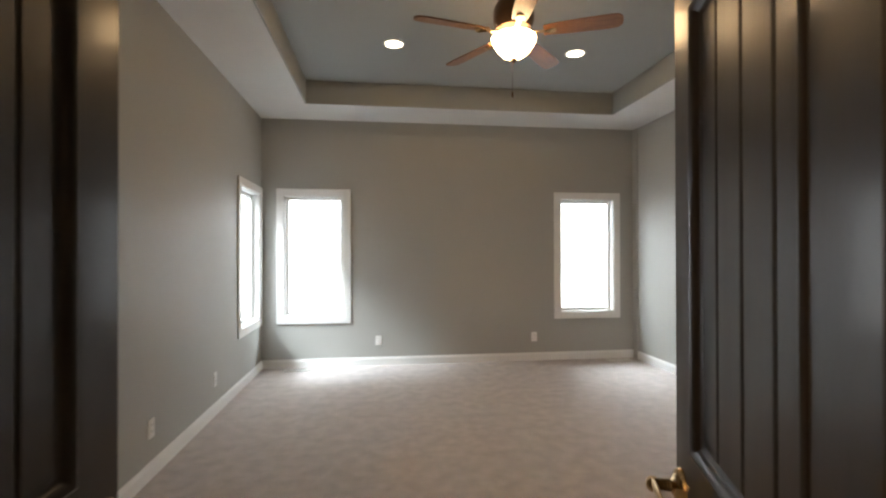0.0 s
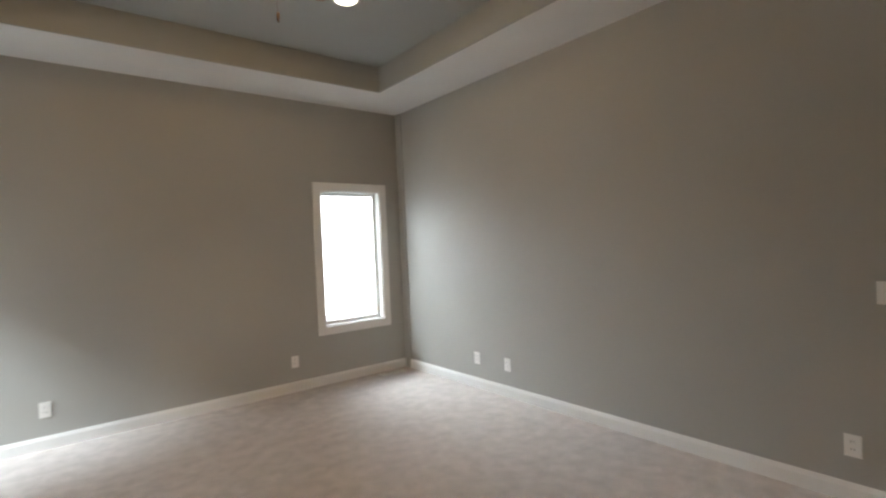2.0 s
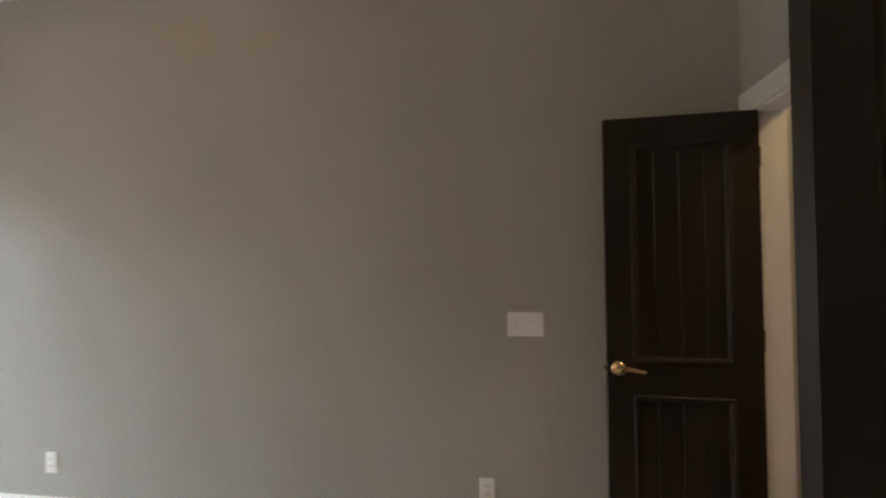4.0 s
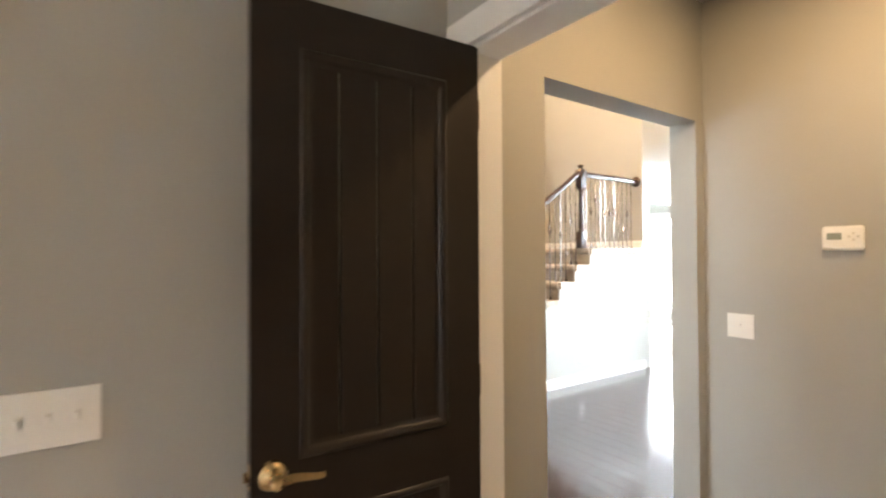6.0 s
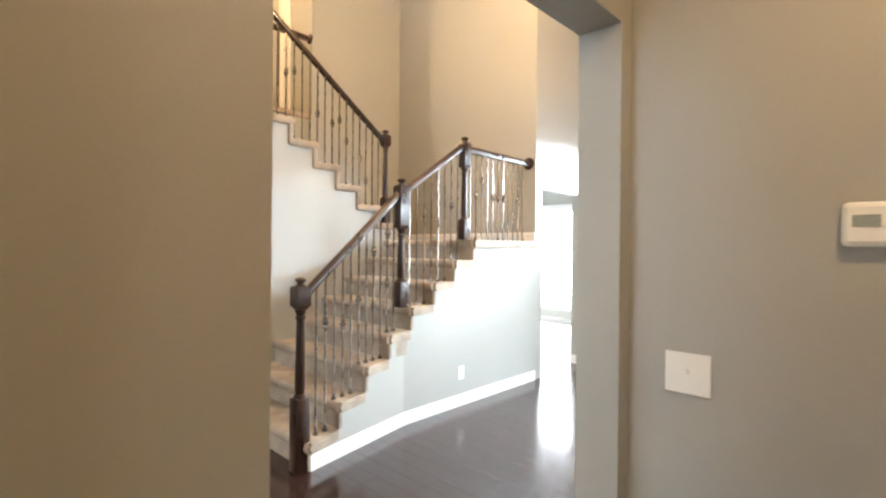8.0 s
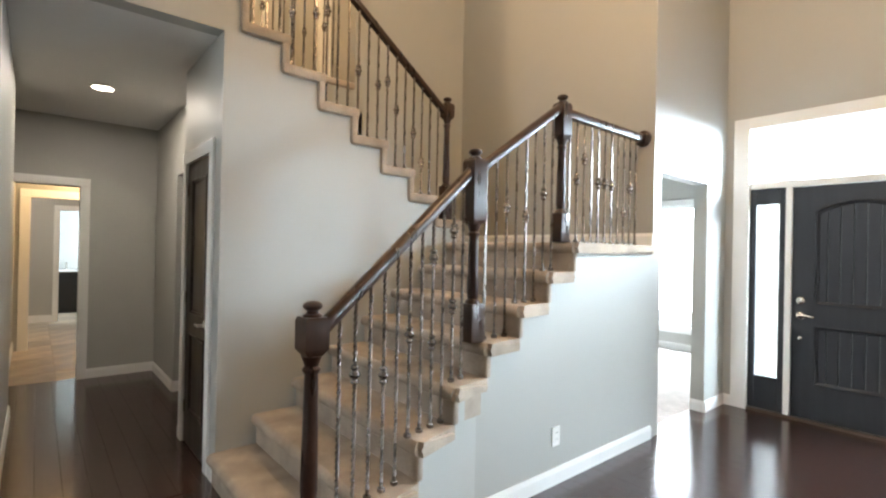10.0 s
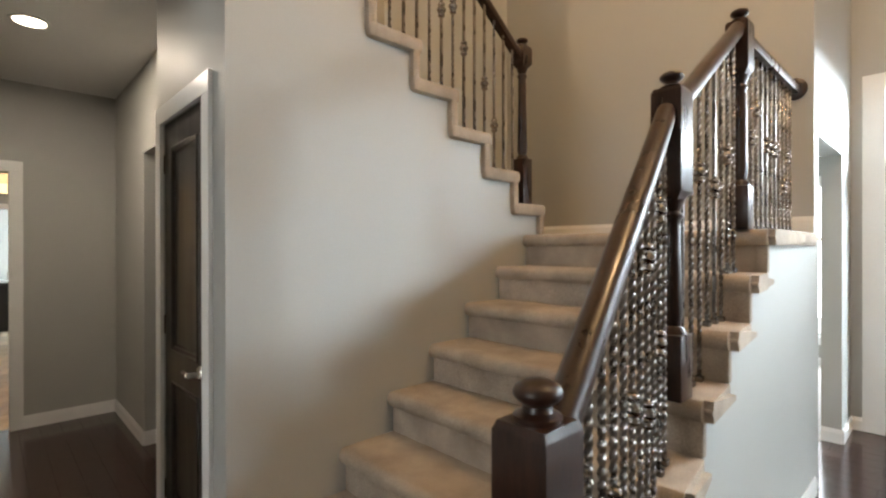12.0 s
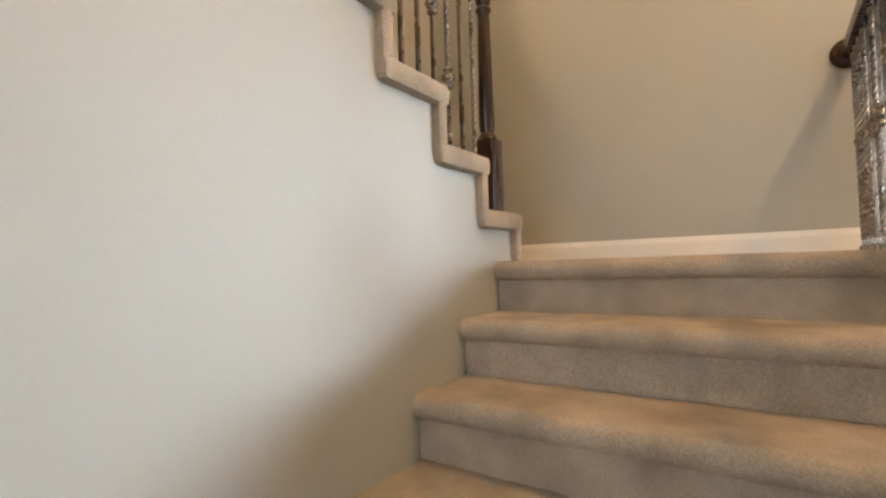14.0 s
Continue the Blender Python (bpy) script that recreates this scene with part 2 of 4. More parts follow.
# ---- bedroom shell ----
struct("floor_bedroom", bx(BX0, BX1, BATHY - 0.12, BY1, -0.10, 0.0), CARPET, "beige cut-pile carpet with soft footmarks")
wall("wall_bedroom_north", 'x', BY1, BY1 + 0.16, BX0 - 0.16, FX0, 0, 3.4,
     [(-1.289, -0.584, 0.61, 2.065), (2.155, 2.881, 0.61, 2.065)])
wall("wall_bedroom_west", 'y', BX0 - 0.16, BX0, BATHY - 0.12, BY1, 0, 3.4, [(5.212, 6.0, 0.61, 2.065)])
wall("wall_bedroom_east", 'y', BX1, FX0, BY0 - 0.12, BY1, 0, 3.4)
wall("wall_bedroom_south", 'x', BY0 - 0.12, BY0, JOG, BX1, 0, 3.4, [(ENTRY[0], ENTRY[1], -1, 2.05)])
wall("wall_bedroom_bath", 'x', BATHY - 0.12, BATHY, BX0 - 0.16, JOG, 0, 3.4, [(BATH[0], BATH[1], -1, 2.05)])
wall("wall_bedroom_jog", 'y', JOG, JOG + 0.1, BATHY - 0.12, BY0 - 0.12, 0, 3.4)
wall("ceiling_bedroom_soffit", 'x', BATHY, TY0, BX0, BX1, BZ, BZ + 0.2, (), CEIL)
wall("ceiling_bedroom_soffit", 'x', TY1, BY1, BX0, BX1, BZ, BZ + 0.2, (), CEIL)
wall("ceiling_bedroom_soffit", 'y', BX0, TX0, TY0, TY1, BZ, BZ + 0.2, (), CEIL)
wall("ceiling_bedroom_soffit", 'y', TX1, BX1, TY0, TY1, BZ, BZ + 0.2, (), CEIL)
for n, a in (("north", ('x', TY1 - 0.012, TY1 + 0.02, TX0, TX1)), ("south", ('x', TY0 - 0.02, TY0 + 0.012, TX0, TX1)),
             ("west", ('y', TX0 - 0.02, TX0 + 0.012, TY0, TY1)), ("east", ('y', TX1 - 0.012, TX1 + 0.02, TY0, TY1))):
    wall("ceiling_tray_side_" + n, *a, BZ + 0.002, TZ, (), TRAY_PAINT)
struct("ceiling_tray", bx(TX0 - 0.3, TX1 + 0.3, TY0 - 0.3, TY1 + 0.3, TZ, TZ + 0.1), TRAY_PAINT, "grey painted ceiling of the raised tray")

# ---- bath behind the first double doors ----
struct("floor_bath", bx(-2.4, 1.15, -2.6, BATHY - 0.12, -0.1, 0.0), TILE)
wall("wall_bath_west", 'y', -2.52, -2.4, -2.6, 0.33, 0, 2.745)
wall("wall_bath_east", 'y', 1.15, 1.25, -2.6, 0.33, 0, 2.745)
wall("wall_bath_south", 'x', -2.72, -2.6, -2.52, 1.25, 0, 2.745)
wall("wall_bath_north", 'x', 0.21, 0.33, -2.4, BX0 - 0.16, 0, 2.745)
struct("ceiling_bath", bx(-2.5, 1.25, -2.7, BATHY - 0.12, 2.745, 2.85), CEIL)

# ---- vestibule ----
struct("floor_vestibule", bx(1.25, FX0, VY, BY0 - 0.12, -0.1, -0.012), GAP)
wall("wall_vestibule_south", 'x', VY - 0.12, VY, 1.25, VX, 0, 2.745)
struct("ceiling_vestibule", bx(1.25, VX, VY, BY0 - 0.12, 2.745, 2.85), CEIL)

# ---- foyer and great room ----
struct("floor_foyer", bx(FX0, 10.08, -5.6, 6.0, -0.1, -0.012), GAP, "dark floor under the planks")
# the second opening is unseen, cut to pass the added side light
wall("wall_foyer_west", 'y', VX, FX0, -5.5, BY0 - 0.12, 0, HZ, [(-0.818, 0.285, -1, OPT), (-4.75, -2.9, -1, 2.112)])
wall("wall_great_room_west", 'y', FX0 - 0.1, FX0, BY0 - 0.12, 6.0, 3.4, HZ)
wall("wall_front", 'x', FY0 - 0.135, FY0, FX0, 5.62, 0, HZ, [(3.56, 5.414, -1, 2.735)])
wall("wall_foyer_east", 'y', 5.50, 5.62, -5.365, BACKY - 0.12, 0, HZ, [(-4.92, -4.02, -1, 2.10)])
wall("wall_landing", 'x', BACKY - 0.12, BACKY, 5.50, 9.3, 0, HZ)
wall("wall_stair_east", 'y', EX, EX + 0.13, BACKY, -1.2, 0, HZ, [(-2.51, 0, F2 - 0.05, 9)])
wall("wall_great_room_north", 'x', 6.0, 6.15, FX0 - 0.2, 7.1, 0, HZ, [(3.8, 6.4, 0.8, 4.4)])
wall("wall_great_room_east", 'y', 6.9, 7.02, 0.07, 6.0, 0, HZ)
wall("wall_passage_north", 'x', -0.05, 0.07, 6.9, 8.95, 0, PASSZ)
struct("ceiling_foyer", bx(3.2, 9.4, -5.6, 6.15, HZ, HZ + 0.1), CEIL)

# ---- unseen room beside the foyer, added to bring in side light ----
struct("floor_study", bx(-1.2, VX, -5.4, -1.1, -0.1, 0.0), CARPET, "beige carpet of the unseen room added for side light")
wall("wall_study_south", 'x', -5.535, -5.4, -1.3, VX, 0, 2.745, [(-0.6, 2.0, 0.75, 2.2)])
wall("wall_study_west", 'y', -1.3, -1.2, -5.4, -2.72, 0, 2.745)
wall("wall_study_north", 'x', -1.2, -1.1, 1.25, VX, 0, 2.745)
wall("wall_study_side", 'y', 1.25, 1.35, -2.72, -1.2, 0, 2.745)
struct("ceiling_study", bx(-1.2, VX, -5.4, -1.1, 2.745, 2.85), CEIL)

# ---- passage ----
wall("wall_passage_south", 'x', -1.19, -1.05, 6.89, 7.72, 0, PASSZ, [(6.985, 7.60, -1, 2.03)])
wall("wall_passage_south_far", 'x', -1.39, -1.25, 7.72, 10.02, 0, PASSZ, [(7.74, 8.98, -1, 2.12)])
wall("wall_passage_end", 'y', 10.02, 10.14, -2.6, 1.4, 0, PASSZ, [(-0.548, 0.25, -1, 2.03)])
wall("wall_side_hall_south", 'x', -2.6, -2.48, 7.77, 10.02, 0, PASSZ)
wall("wall_closet", 'y', 7.64, 7.72, -2.48, -1.19, 0, PASSZ)
wall("wall_passage_nook", 'x', 1.3, 1.42, 6.9, 10.02, 0, PASSZ)
struct("ceiling_passage", bx(SX + 0.002, EX + 0.139, -1.17, 1.42, PASSZ, F2 - 0.06), CEIL)
struct("ceiling_passage_far", bx(EX + 0.14, 10.02, -2.48, 1.42, PASSZ, F2 - 0.06), CEIL)
struct("floor_upper_hall", bx(EX, 9.2, -2.51, 1.42, F2 - 0.05, F2), STAIR_CARPET)
struct("floor_upper_landing", bx(SX - 0.0, EX, UP1 + 7 * RUN, 1.42, F2 - 0.05, F2), STAIR_CARPET)
wall("header_passage", 'y', SX, SX + 0.12, -1.05, 0.07, PASSZ - 0.001, F2 - 0.05)
wall("wall_upper_hall_east", 'y', 9.2, 9.32, -3.9, 1.42, F2, HZ)
wall("wall_upper_hall_south", 'x', -2.63, -2.51, EX + 0.13, 9.2, F2, HZ)
wall("wall_upper_hall_north", 'x', 1.42, 1.54, 6.9, 9.3, F2, HZ)
wall("wall_upper_room", 'y', 10.4, 10.5, -3.9, 1.42, F2, HZ)

# ---- rooms beyond the passage ----
struct("floor_tile_room", bx(10.08, 18, -3.0, 1.6, -0.1, -0.006), GROUT)
wall("wall_tile_room_north", 'x', 0.95, 1.05, 10.14, 17, 0, PASSZ)
wall("wall_tile_room_south", 'x', -2.3, -2.2, 10.14, 17, 0, PASSZ, [(15.6, 16.8, 1.0, 2.2)])
wall("wall_tile_room_east", 'y', 14.9, 15.02, -2.2, 0.95, 0, PASSZ, [(-1.30, -0.53, -1, 2.03)])
wall("wall_tile_hall_north", 'x', 0.02, 0.12, 10.14, 12.1, 0, PASSZ)
wall("wall_tile_hall_end", 'y', 12.1, 12.2, -2.2, 0.95, 0, PASSZ, [(-1.75, -0.14, -1, 2.03)])
struct("baseboard_tile_hall", bx(10.16, 12.075, 0.004, 0.02, 0, 0.13, bevel=0.003), TRIM, "white painted baseboard")
struct("baseboard_tile_room", bx(14.884, 14.9, -0.44, 0.95, 0, 0.13, bevel=0.003), TRIM, "white painted baseboard")
wall("wall_vanity_room_east", 'y', 17.0, 17.1, -2.2, 0.95, 0, PASSZ)
struct("ceiling_tile_room", bx(10.14, 17.1, -2.3, 1.05, PASSZ, PASSZ + 0.1), CEIL)

# ---- dining room ----
struct("floor_dining", bx(5.625, 9.3, -7.7, BACKY - 0.12, -0.1, 0.0), CARPET, "pale carpet of the dining room")
wall("wall_dining_south", 'x', -7.85, -7.7, 5.5, 9.4, 0, 2.9, [(5.95, 8.5, 0.34, 2.2)])
wall("wall_dining_east", 'y', 9.3, 9.42, -7.7, BACKY, 0, 2.9)
wall("wall_dining_west", 'y', 5.50, 5.62, -7.7, -5.5, 0, 2.9)
struct("ceiling_dining", bx(5.62, 9.3, -7.7, BACKY - 0.12, 2.745, 2.85), CEIL)
struct("ground", bx(-60, 60, -60, 60, -0.4, -0.14), SAND, "pale ground outside the house")
struct("porch_floor", bx(2.5, 5.5, -8.0, -5.5, -0.14, -0.03), SAND, "concrete porch outside the front door")

SKYGLOW = mat("overcast_sky_glow", (0.8, 0.8, 0.8), 1.0, bump=0, var=0.02, emit=((0.93, 0.97, 1.0), 4.0))
for nm, b in (("backdrop_north", (-6, 10, 12.0, 12.1, -0.4, 9)), ("backdrop_west", (-9.1, -9.0, -4, 12, -0.4, 9)), ("backdrop_south", (0, 14, -14.1, -14.0, -0.4, 9))):
    struct(nm, bx(*b), SKYGLOW, "white overcast sky beyond the windows")

# ---- staircase ----
def nosed(y0, y1, z, s, front=0.03, r=0.022, drop=RISE):
    """A carpeted step's outline in (y, z). s = -1: it climbs towards -y."""
    p = [(y0 + s * front, z - drop), (y0 + s * front, z - 0.05)]
    for k in range(7):
        a = -math.pi / 2 + math.pi * k / 6
        p.append((y0 + s * r - s * r * math.cos(a), z - r + r * math.sin(a)))
    p += [(y1 + s * front, z), (y1 + s * front, z - drop)]
    return p


stairs = tagged(empty("staircase", (6.1, -2.4, 0)), "carpeted U-shaped staircase with a landing below the upper flight", "staircase")


def stair_part(name, bm, material=STAIR_CARPET, smooth=True):
    ob = part(name, bm, material, stairs, smooth=smooth)
    ob.matrix_parent_inverse = stairs.matrix_basis.inverted()
    return ob


def tread(y0, y1, z, s, x_out, x_in):
    """The carpeted tread: a thick rounded pad with its nose at y0 and a rounded open end."""
    bm = bmesh.new()
    t, n = 0.070, 8
    prof = [(0.035, -t)] + [(0.026 - 0.030 * math.cos(a), -t / 2 + t / 2 * math.sin(a)) for a in [-math.pi / 2 + math.pi * i / n for i in range(n + 1)]] + [(0.035, 0.0)]
    d = abs(y1 - y0) + 0.03
    prof += [(d, 0.0), (d, -t)]
    extrude(bm, prof, lambda u, v, w: (x_in if w else x_out(y0 + s * u), y0 + s * u, z + v), 0, 1)
    bm.faces.ensure_lookup_table()
    bmesh.ops.bevel(bm, geom=bm.faces[-2].edges[:], offset=0.026, segments=4, affect='EDGES')
    return bm


for k in range(1, 9):
    y0 = LOW0 - RUN * (k - 1)
    y1 = y0 - RUN if k < 8 else BACKY + 0.03
    stair_part("tread" if k < 8 else "landing", tread(y0, y1, RISE * k, -1, lambda y: outer(y) - 0.035, SX - 0.002 if k < 8 else EX - 0.002))
    bm = bmesh.new()
    extrude(bm, [(y0 - 0.03, RISE * (k - 1)), (y0 - 0.03, RISE * k - 0.03), (y1 - 0.02, RISE * k - 0.03), (y1 - 0.02, RISE * (k - 1))],
            lambda u, v, w: (SX - 0.002 if w else outer(u) + 0.004, u, v), 0, 1)
    stair_part("riser", bm)
    bm = bmesh.new()
    xo = outer(y0 - 0.05)
    box(bm, xo - 0.008, xo + 0.04, y0 - 0.062, y0 - 0.026, RISE * (k - 1) - 0.002, RISE * k - 0.05, 0.012)
    stair_part("carpet_edge", bm)
for k in range(1, 8):
    y0 = UP1 + RUN * (k - 1)
    bm = bmesh.new()
    extrude(bm, nosed(y0, y0 + RUN, LZ + RISE * k, 1), lambda u, v, w: (w, u, v), SX + 0.02, EX - 0.002)
    stair_part("upper_step", bm)
    bm = bmesh.new()
    z = LZ + RISE * k
    box(bm, SX - 0.035, SX + 0.05, y0, y0 + RUN + 0.06, z - 0.068, z + 0.004, 0.02)
    box(bm, SX - 0.030, SX + 0.05, y0 + RUN + 0.012, y0 + RUN + 0.064, z - 0.05, z + RISE - 0.03, 0.018)
    stair_part("carpet_edge", bm)
bm = bmesh.new()
box(bm, SX - 0.030, SX + 0.05, UP1 + 0.012, UP1 + 0.06, LZ + 0.002, LZ + RISE - 0.03, 0.014)
stair_part("carpet_edge", bm)
bm = bmesh.new()
box(bm, SX - 0.035, SX + 0.05, UP1 + 7 * RUN, 1.42, F2 - 0.055, F2 + 0.004, 0.016)
stair_part("carpet_edge", bm)
bm = bmesh.new()
extrude(bm, nosed(UP1 + 7 * RUN, UP1 + 7 * RUN + 0.1, F2, 1), lambda u, v, w: (w, u, v), SX + 0.02, EX - 0.002)
stair_part("upper_step", bm)

bm = bmesh.new()
box(bm, EX - 0.03, EX + 0.1, -2.505, -1.2, F2 - 0.06, F2 + 0.004, 0.02)
stair_part("carpet_edge", bm)

# walls below the flights
poly = [(-1.05, 0), (-1.05, F2 - 0.05)]
for k in range(8, 0, -1):
    y0 = UP1 + RUN * (k - 1)
    if k < 8:
        poly.append((y0 + RUN + 0.03, LZ + RISE * k - 0.03))
    else:
        poly.append((y0 + 0.03, F2 - 0.05))
    if k < 8:
        poly.append((y0 + 0.03, LZ + RISE * k - 0.03))
poly += [(UP1 + 0.03, LZ - 0.03), (BACKY, LZ - 0.03), (BACKY, 0)]
clean = [p for i, p in enumerate(poly) if i == 0 or p != poly[i - 1]]
struct("wall_stair_middle", extrude(bmesh.new(), clean, lambda u, v, w: (w, u, v), SX, SX + 0.12), PAINT)
poly = [(LOW0 - 0.035, 0)]
for k in range(1, 9):
    y0 = LOW0 - RUN * (k - 1) - 0.035
    poly.append((y0, RISE * k - 0.05))
    if k < 8:
        poly.append((y0 - RUN, RISE * k - 0.05))
poly += [(BACKY, LZ - 0.05), (BACKY, 0)]
under = [p for p in poly if p[0] <= -2.0]
top = [p for p in poly if p[0] > -2.0]
zc = RISE * 4 - 0.05
struct("wall_stair_outer", extrude(bmesh.new(), [(-2.0, 0), (-2.0, zc)] + under, lambda u, v, w: (outer(u) + w, u, v), 0.0, 0.10), PAINT)
struct("wall_stair_foot", extrude(bmesh.new(), top + [(-2.0, zc), (-2.0, 0)], lambda u, v, w: (outer(u) + w, u, v), 0.0, 0.10), PAINT)


# ---- railing ----
def newel(parent, x, y, z0, h, base=0.26, block=0.17, w=0.088):
    """A turned newel with square foot, tapered shaft, square head and a round cap."""
    n = part("newel_post", newel_mesh(h, base, block, w), DARK_WOOD, parent, smooth=True)
    n.location = (x, y, z0)
    c = bmesh.new()
    t = h - 0.062
    lathe(c, [(0.036, t - 0.002), (0.036, t + 0.008), (0.024, t + 0.014), (0.021, t + 0.022), (0.029, t + 0.028), (0.036, t + 0.035), (0.037, t + 0.042), (0.033, t + 0.050), (0.020, t + 0.057), (0.0015, t + 0.060)], 24)
    part("cap", c, DARK_WOOD, n, smooth=True)
    return n


def newel_mesh(h, base, block, w):
    bm = bmesh.new()
    a = w / 2
    box(bm, -a, a, -a, a, 0, base, 0.006)
    b0, b1 = h - 0.062 - block, h - 0.062
    rings = [[bm.verts.new((sx * k, sy * k, z)) for sx, sy in ((-1, -1), (1, -1), (1, 1), (-1, 1))]
             for k, z in ((a * 0.55, b0), (a * 0.62, b0 + 0.004), (a - 0.002, b0 + 0.026), (a, b0 + 0.031), (a, b1 - 0.014), (a - 0.002, b1 - 0.010), (a * 0.88, b1))]
    for lo, hi in zip(rings, rings[1:]):
        for i in range(4):
            bm.faces.new((lo[i], lo[(i + 1) % 4], hi[(i + 1) % 4], hi[i]))
    bm.faces.new(rings[0][::-1])
    bm.faces.new(rings[-1])
    lathe(bm, [(a * 0.94, base - 0.004), (a * 0.8, base + 0.016), (a * 0.58, base + 0.026), (a * 0.64, base + 0.036), (a * 0.70, base + 0.06),
               (a * 0.56, b0 - 0.085), (a * 0.54, b0 - 0.065), (a * 0.72, b0 - 0.052), (a * 0.72, b0 - 0.044), (a * 0.54, b0 - 0.034), (a * 0.84, b0 + 0.004)], 20)
    return bm


RAIL = [(-0.026, 0.0), (0.026, 0.0), (0.030, 0.022), (0.028, 0.044), (0.017, 0.058), (0.0, 0.063), (-0.017, 0.058), (-0.028, 0.044), (-0.030, 0.022)]


def rod_mesh(h, twist):
    bm = bmesh.new()
    n = max(2, int(h / 0.0065)) if twist else 2
    a = 0.0061
    rings = []
    for i in range(n + 1):
        z = h * i / n
        f = min(max((z - 0.05) / max(h - 0.1, 0.01), 0), 1) if twist else 0
        th = f * h * 52.0
        rings.append([bm.verts.new((a * 1.414 * math.cos(th + math.pi / 4 + q * math.pi / 2), a * 1.414 * math.sin(th + math.pi / 4 + q * math.pi / 2), z)) for q in range(4)])
    for r0, r1 in zip(rings, rings[1:]):
        for q in range(4):
            bm.faces.new((r0[q], r0[(q + 1) % 4], r1[(q + 1) % 4], r1[q]))
    bm.faces.new(rings[0][::-1])
    bm.faces.new(rings[-1])
    return bm


def knuckle_mesh():
    return lathe(bmesh.new(), [(0.010, -0.040), (0.016, -0.036), (0.019, -0.029), (0.016, -0.022), (0.011, -0.018), (0.020, -0.012), (0.025, 0.0), (0.020, 0.012), (0.011, 0.018), (0.016, 0.022), (0.019, 0.029), (0.016, 0.036), (0.010, 0.040)], 14)


def shoe_mesh():
    bm = bmesh.new()
    box(bm, -0.014, 0.014, -0.014, 0.014, 0, 0.022, 0.004)
    return bm


KN = bpy.data.meshes.new("knuckle")
b_ = knuckle_mesh()
b_.to_mesh(KN)
b_.free()
KN.polygons.foreach_set("use_smooth", [True] * len(KN.polygons))
KN.materials.append(KNUCKLE)
SH = bpy.data.meshes.new("shoe")
b_ = shoe_mesh()
b_.to_mesh(SH)
b_.free()
SH.materials.append(IRON)


def baluster(parent, x, y, z0, z1, kind):
    """kind: 't' twisted, 'p' plain, '1' plain with a knuckle, '2' twisted with two knuckles, 'h', 'l', 's' with one high, low or central knuckle."""
    h = z1 - z0
    b = part("baluster", rod_mesh(h, kind in "t2hls"), IRON, parent)
    b.location = (x, y, z0)
    s = new("shoe", SH)
    s.parent = b
    for f in {'t': (), 'p': (), '1': (0.52,), '2': (0.40, 0.80), 'h': (0.70,), 'l': (0.30,), 's': (0.52,)}[kind]:
        k = new("knuckle", KN)
        k.parent, k.location = b, (0, 0, h * f)
    return b


rail = tagged(empty("stair_railing"), "dark wood handrail on turned newels with twisted iron balusters", "railing")
N1, N2, N3 = (5.367, -1.0), (5.575, -2.028), (5.595, -2.83)
newel(rail, *N1, 0.19 if N1[1] < LOW0 else 0.0, 1.24 - (0.19 if N1[1] < LOW0 else 0.0), 0.47, 0.15, 0.095)
newel(rail, *N2, 5 * RISE, 2.0 - 5 * RISE, 0.21, 0.36, 0.095)
newel(rail, *N3, LZ, 2.48 - LZ, 0.19, 0.24, 0.09)
R1 = ((N1[0], N1[1] - 0.04, 1.105), (N2[0], N2[1] + 0.04, 1.83))
R2 = ((N2[0], N2[1] - 0.04, 1.87), (N3[0], N3[1] + 0.04, 2.35))
R3 = ((N3[0], N3[1] - 0.04, 2.335), (N3[0], BACKY + 0.03, 2.335))
for a, b in (R1, R2, R3):
    part("handrail", sweep(bmesh.new(), a, b, RAIL), DARK_WOOD, rail, smooth=True)
ros = part("rosette", lathe(bmesh.new(), [(0.066, 0.0), (0.066, 0.010), (0.058, 0.020), (0.045, 0.026), (0.02, 0.028)], 24), DARK_WOOD, rail, smooth=True)
ros.matrix_basis = pose(N3[0], BACKY, 2.365, -90, 0, 0)


def railz(r, y):
    (x0, y0, z0), (x1, y1, z1) = r
    f = (y - y0) / (y1 - y0)
    return x0 + f * (x1 - x0), z0 + f * (z1 - z0) + 0.004


def foot(y):
    k = int((LOW0 - y) / RUN) + 1
    return RISE * min(k, 8)


ys = [N1[1] - 0.125 - i * 0.0815 for i in range(11)]
for i, y in enumerate(ys):
    x, z = railz(R1, y)
    baluster(rail, x, y, foot(y), z, "thtstst2t2t"[i])
for i in range(8):
    y = N2[1] - 0.09 - i * 0.088
    x, z = railz(R2, y)
    baluster(rail, x, y, foot(y), z, "ptht1tst"[i])
for i in range(11):
    y = N3[1] - 0.085 - i * 0.0875
    x, z = railz(R3, y)
    baluster(rail, x, y, LZ, z, "pshp1s1tlst"[i])

urail = tagged(empty("upper_stair_railing"), "dark handrail with iron balusters along the upper flight", "railing")
N4 = (6.812, -2.87)
newel(urail, *N4, LZ + RISE, 2.75 - LZ - RISE, 0.29, 0.135, 0.088)
slope = RISE / RUN
UR = ((N4[0], N4[1] + 0.04, 2.60), (N4[0], UP1 + 7 * RUN + 0.1, 2.60 + slope * (UP1 + 7 * RUN + 0.1 - N4[1] - 0.04)))
part("handrail", sweep(bmesh.new(), *UR, RAIL), DARK_WOOD, urail, smooth=True)
newel(urail, N4[0], UR[1][1] + 0.045, F2, UR[1][2] + 0.1 - F2, 0.25, 0.25, 0.088)
for i in range(20):
    y = N4[1] + 0.10 + i * 0.0855
    if y > UR[1][1] - 0.03:
        break
    x, z = railz(UR, y)
    baluster(urail, x, y, LZ + RISE * min(8, int((y - UP1) / RUN) + 1), z, "tpl1p1h1t1pth1t2t1pt"[i])
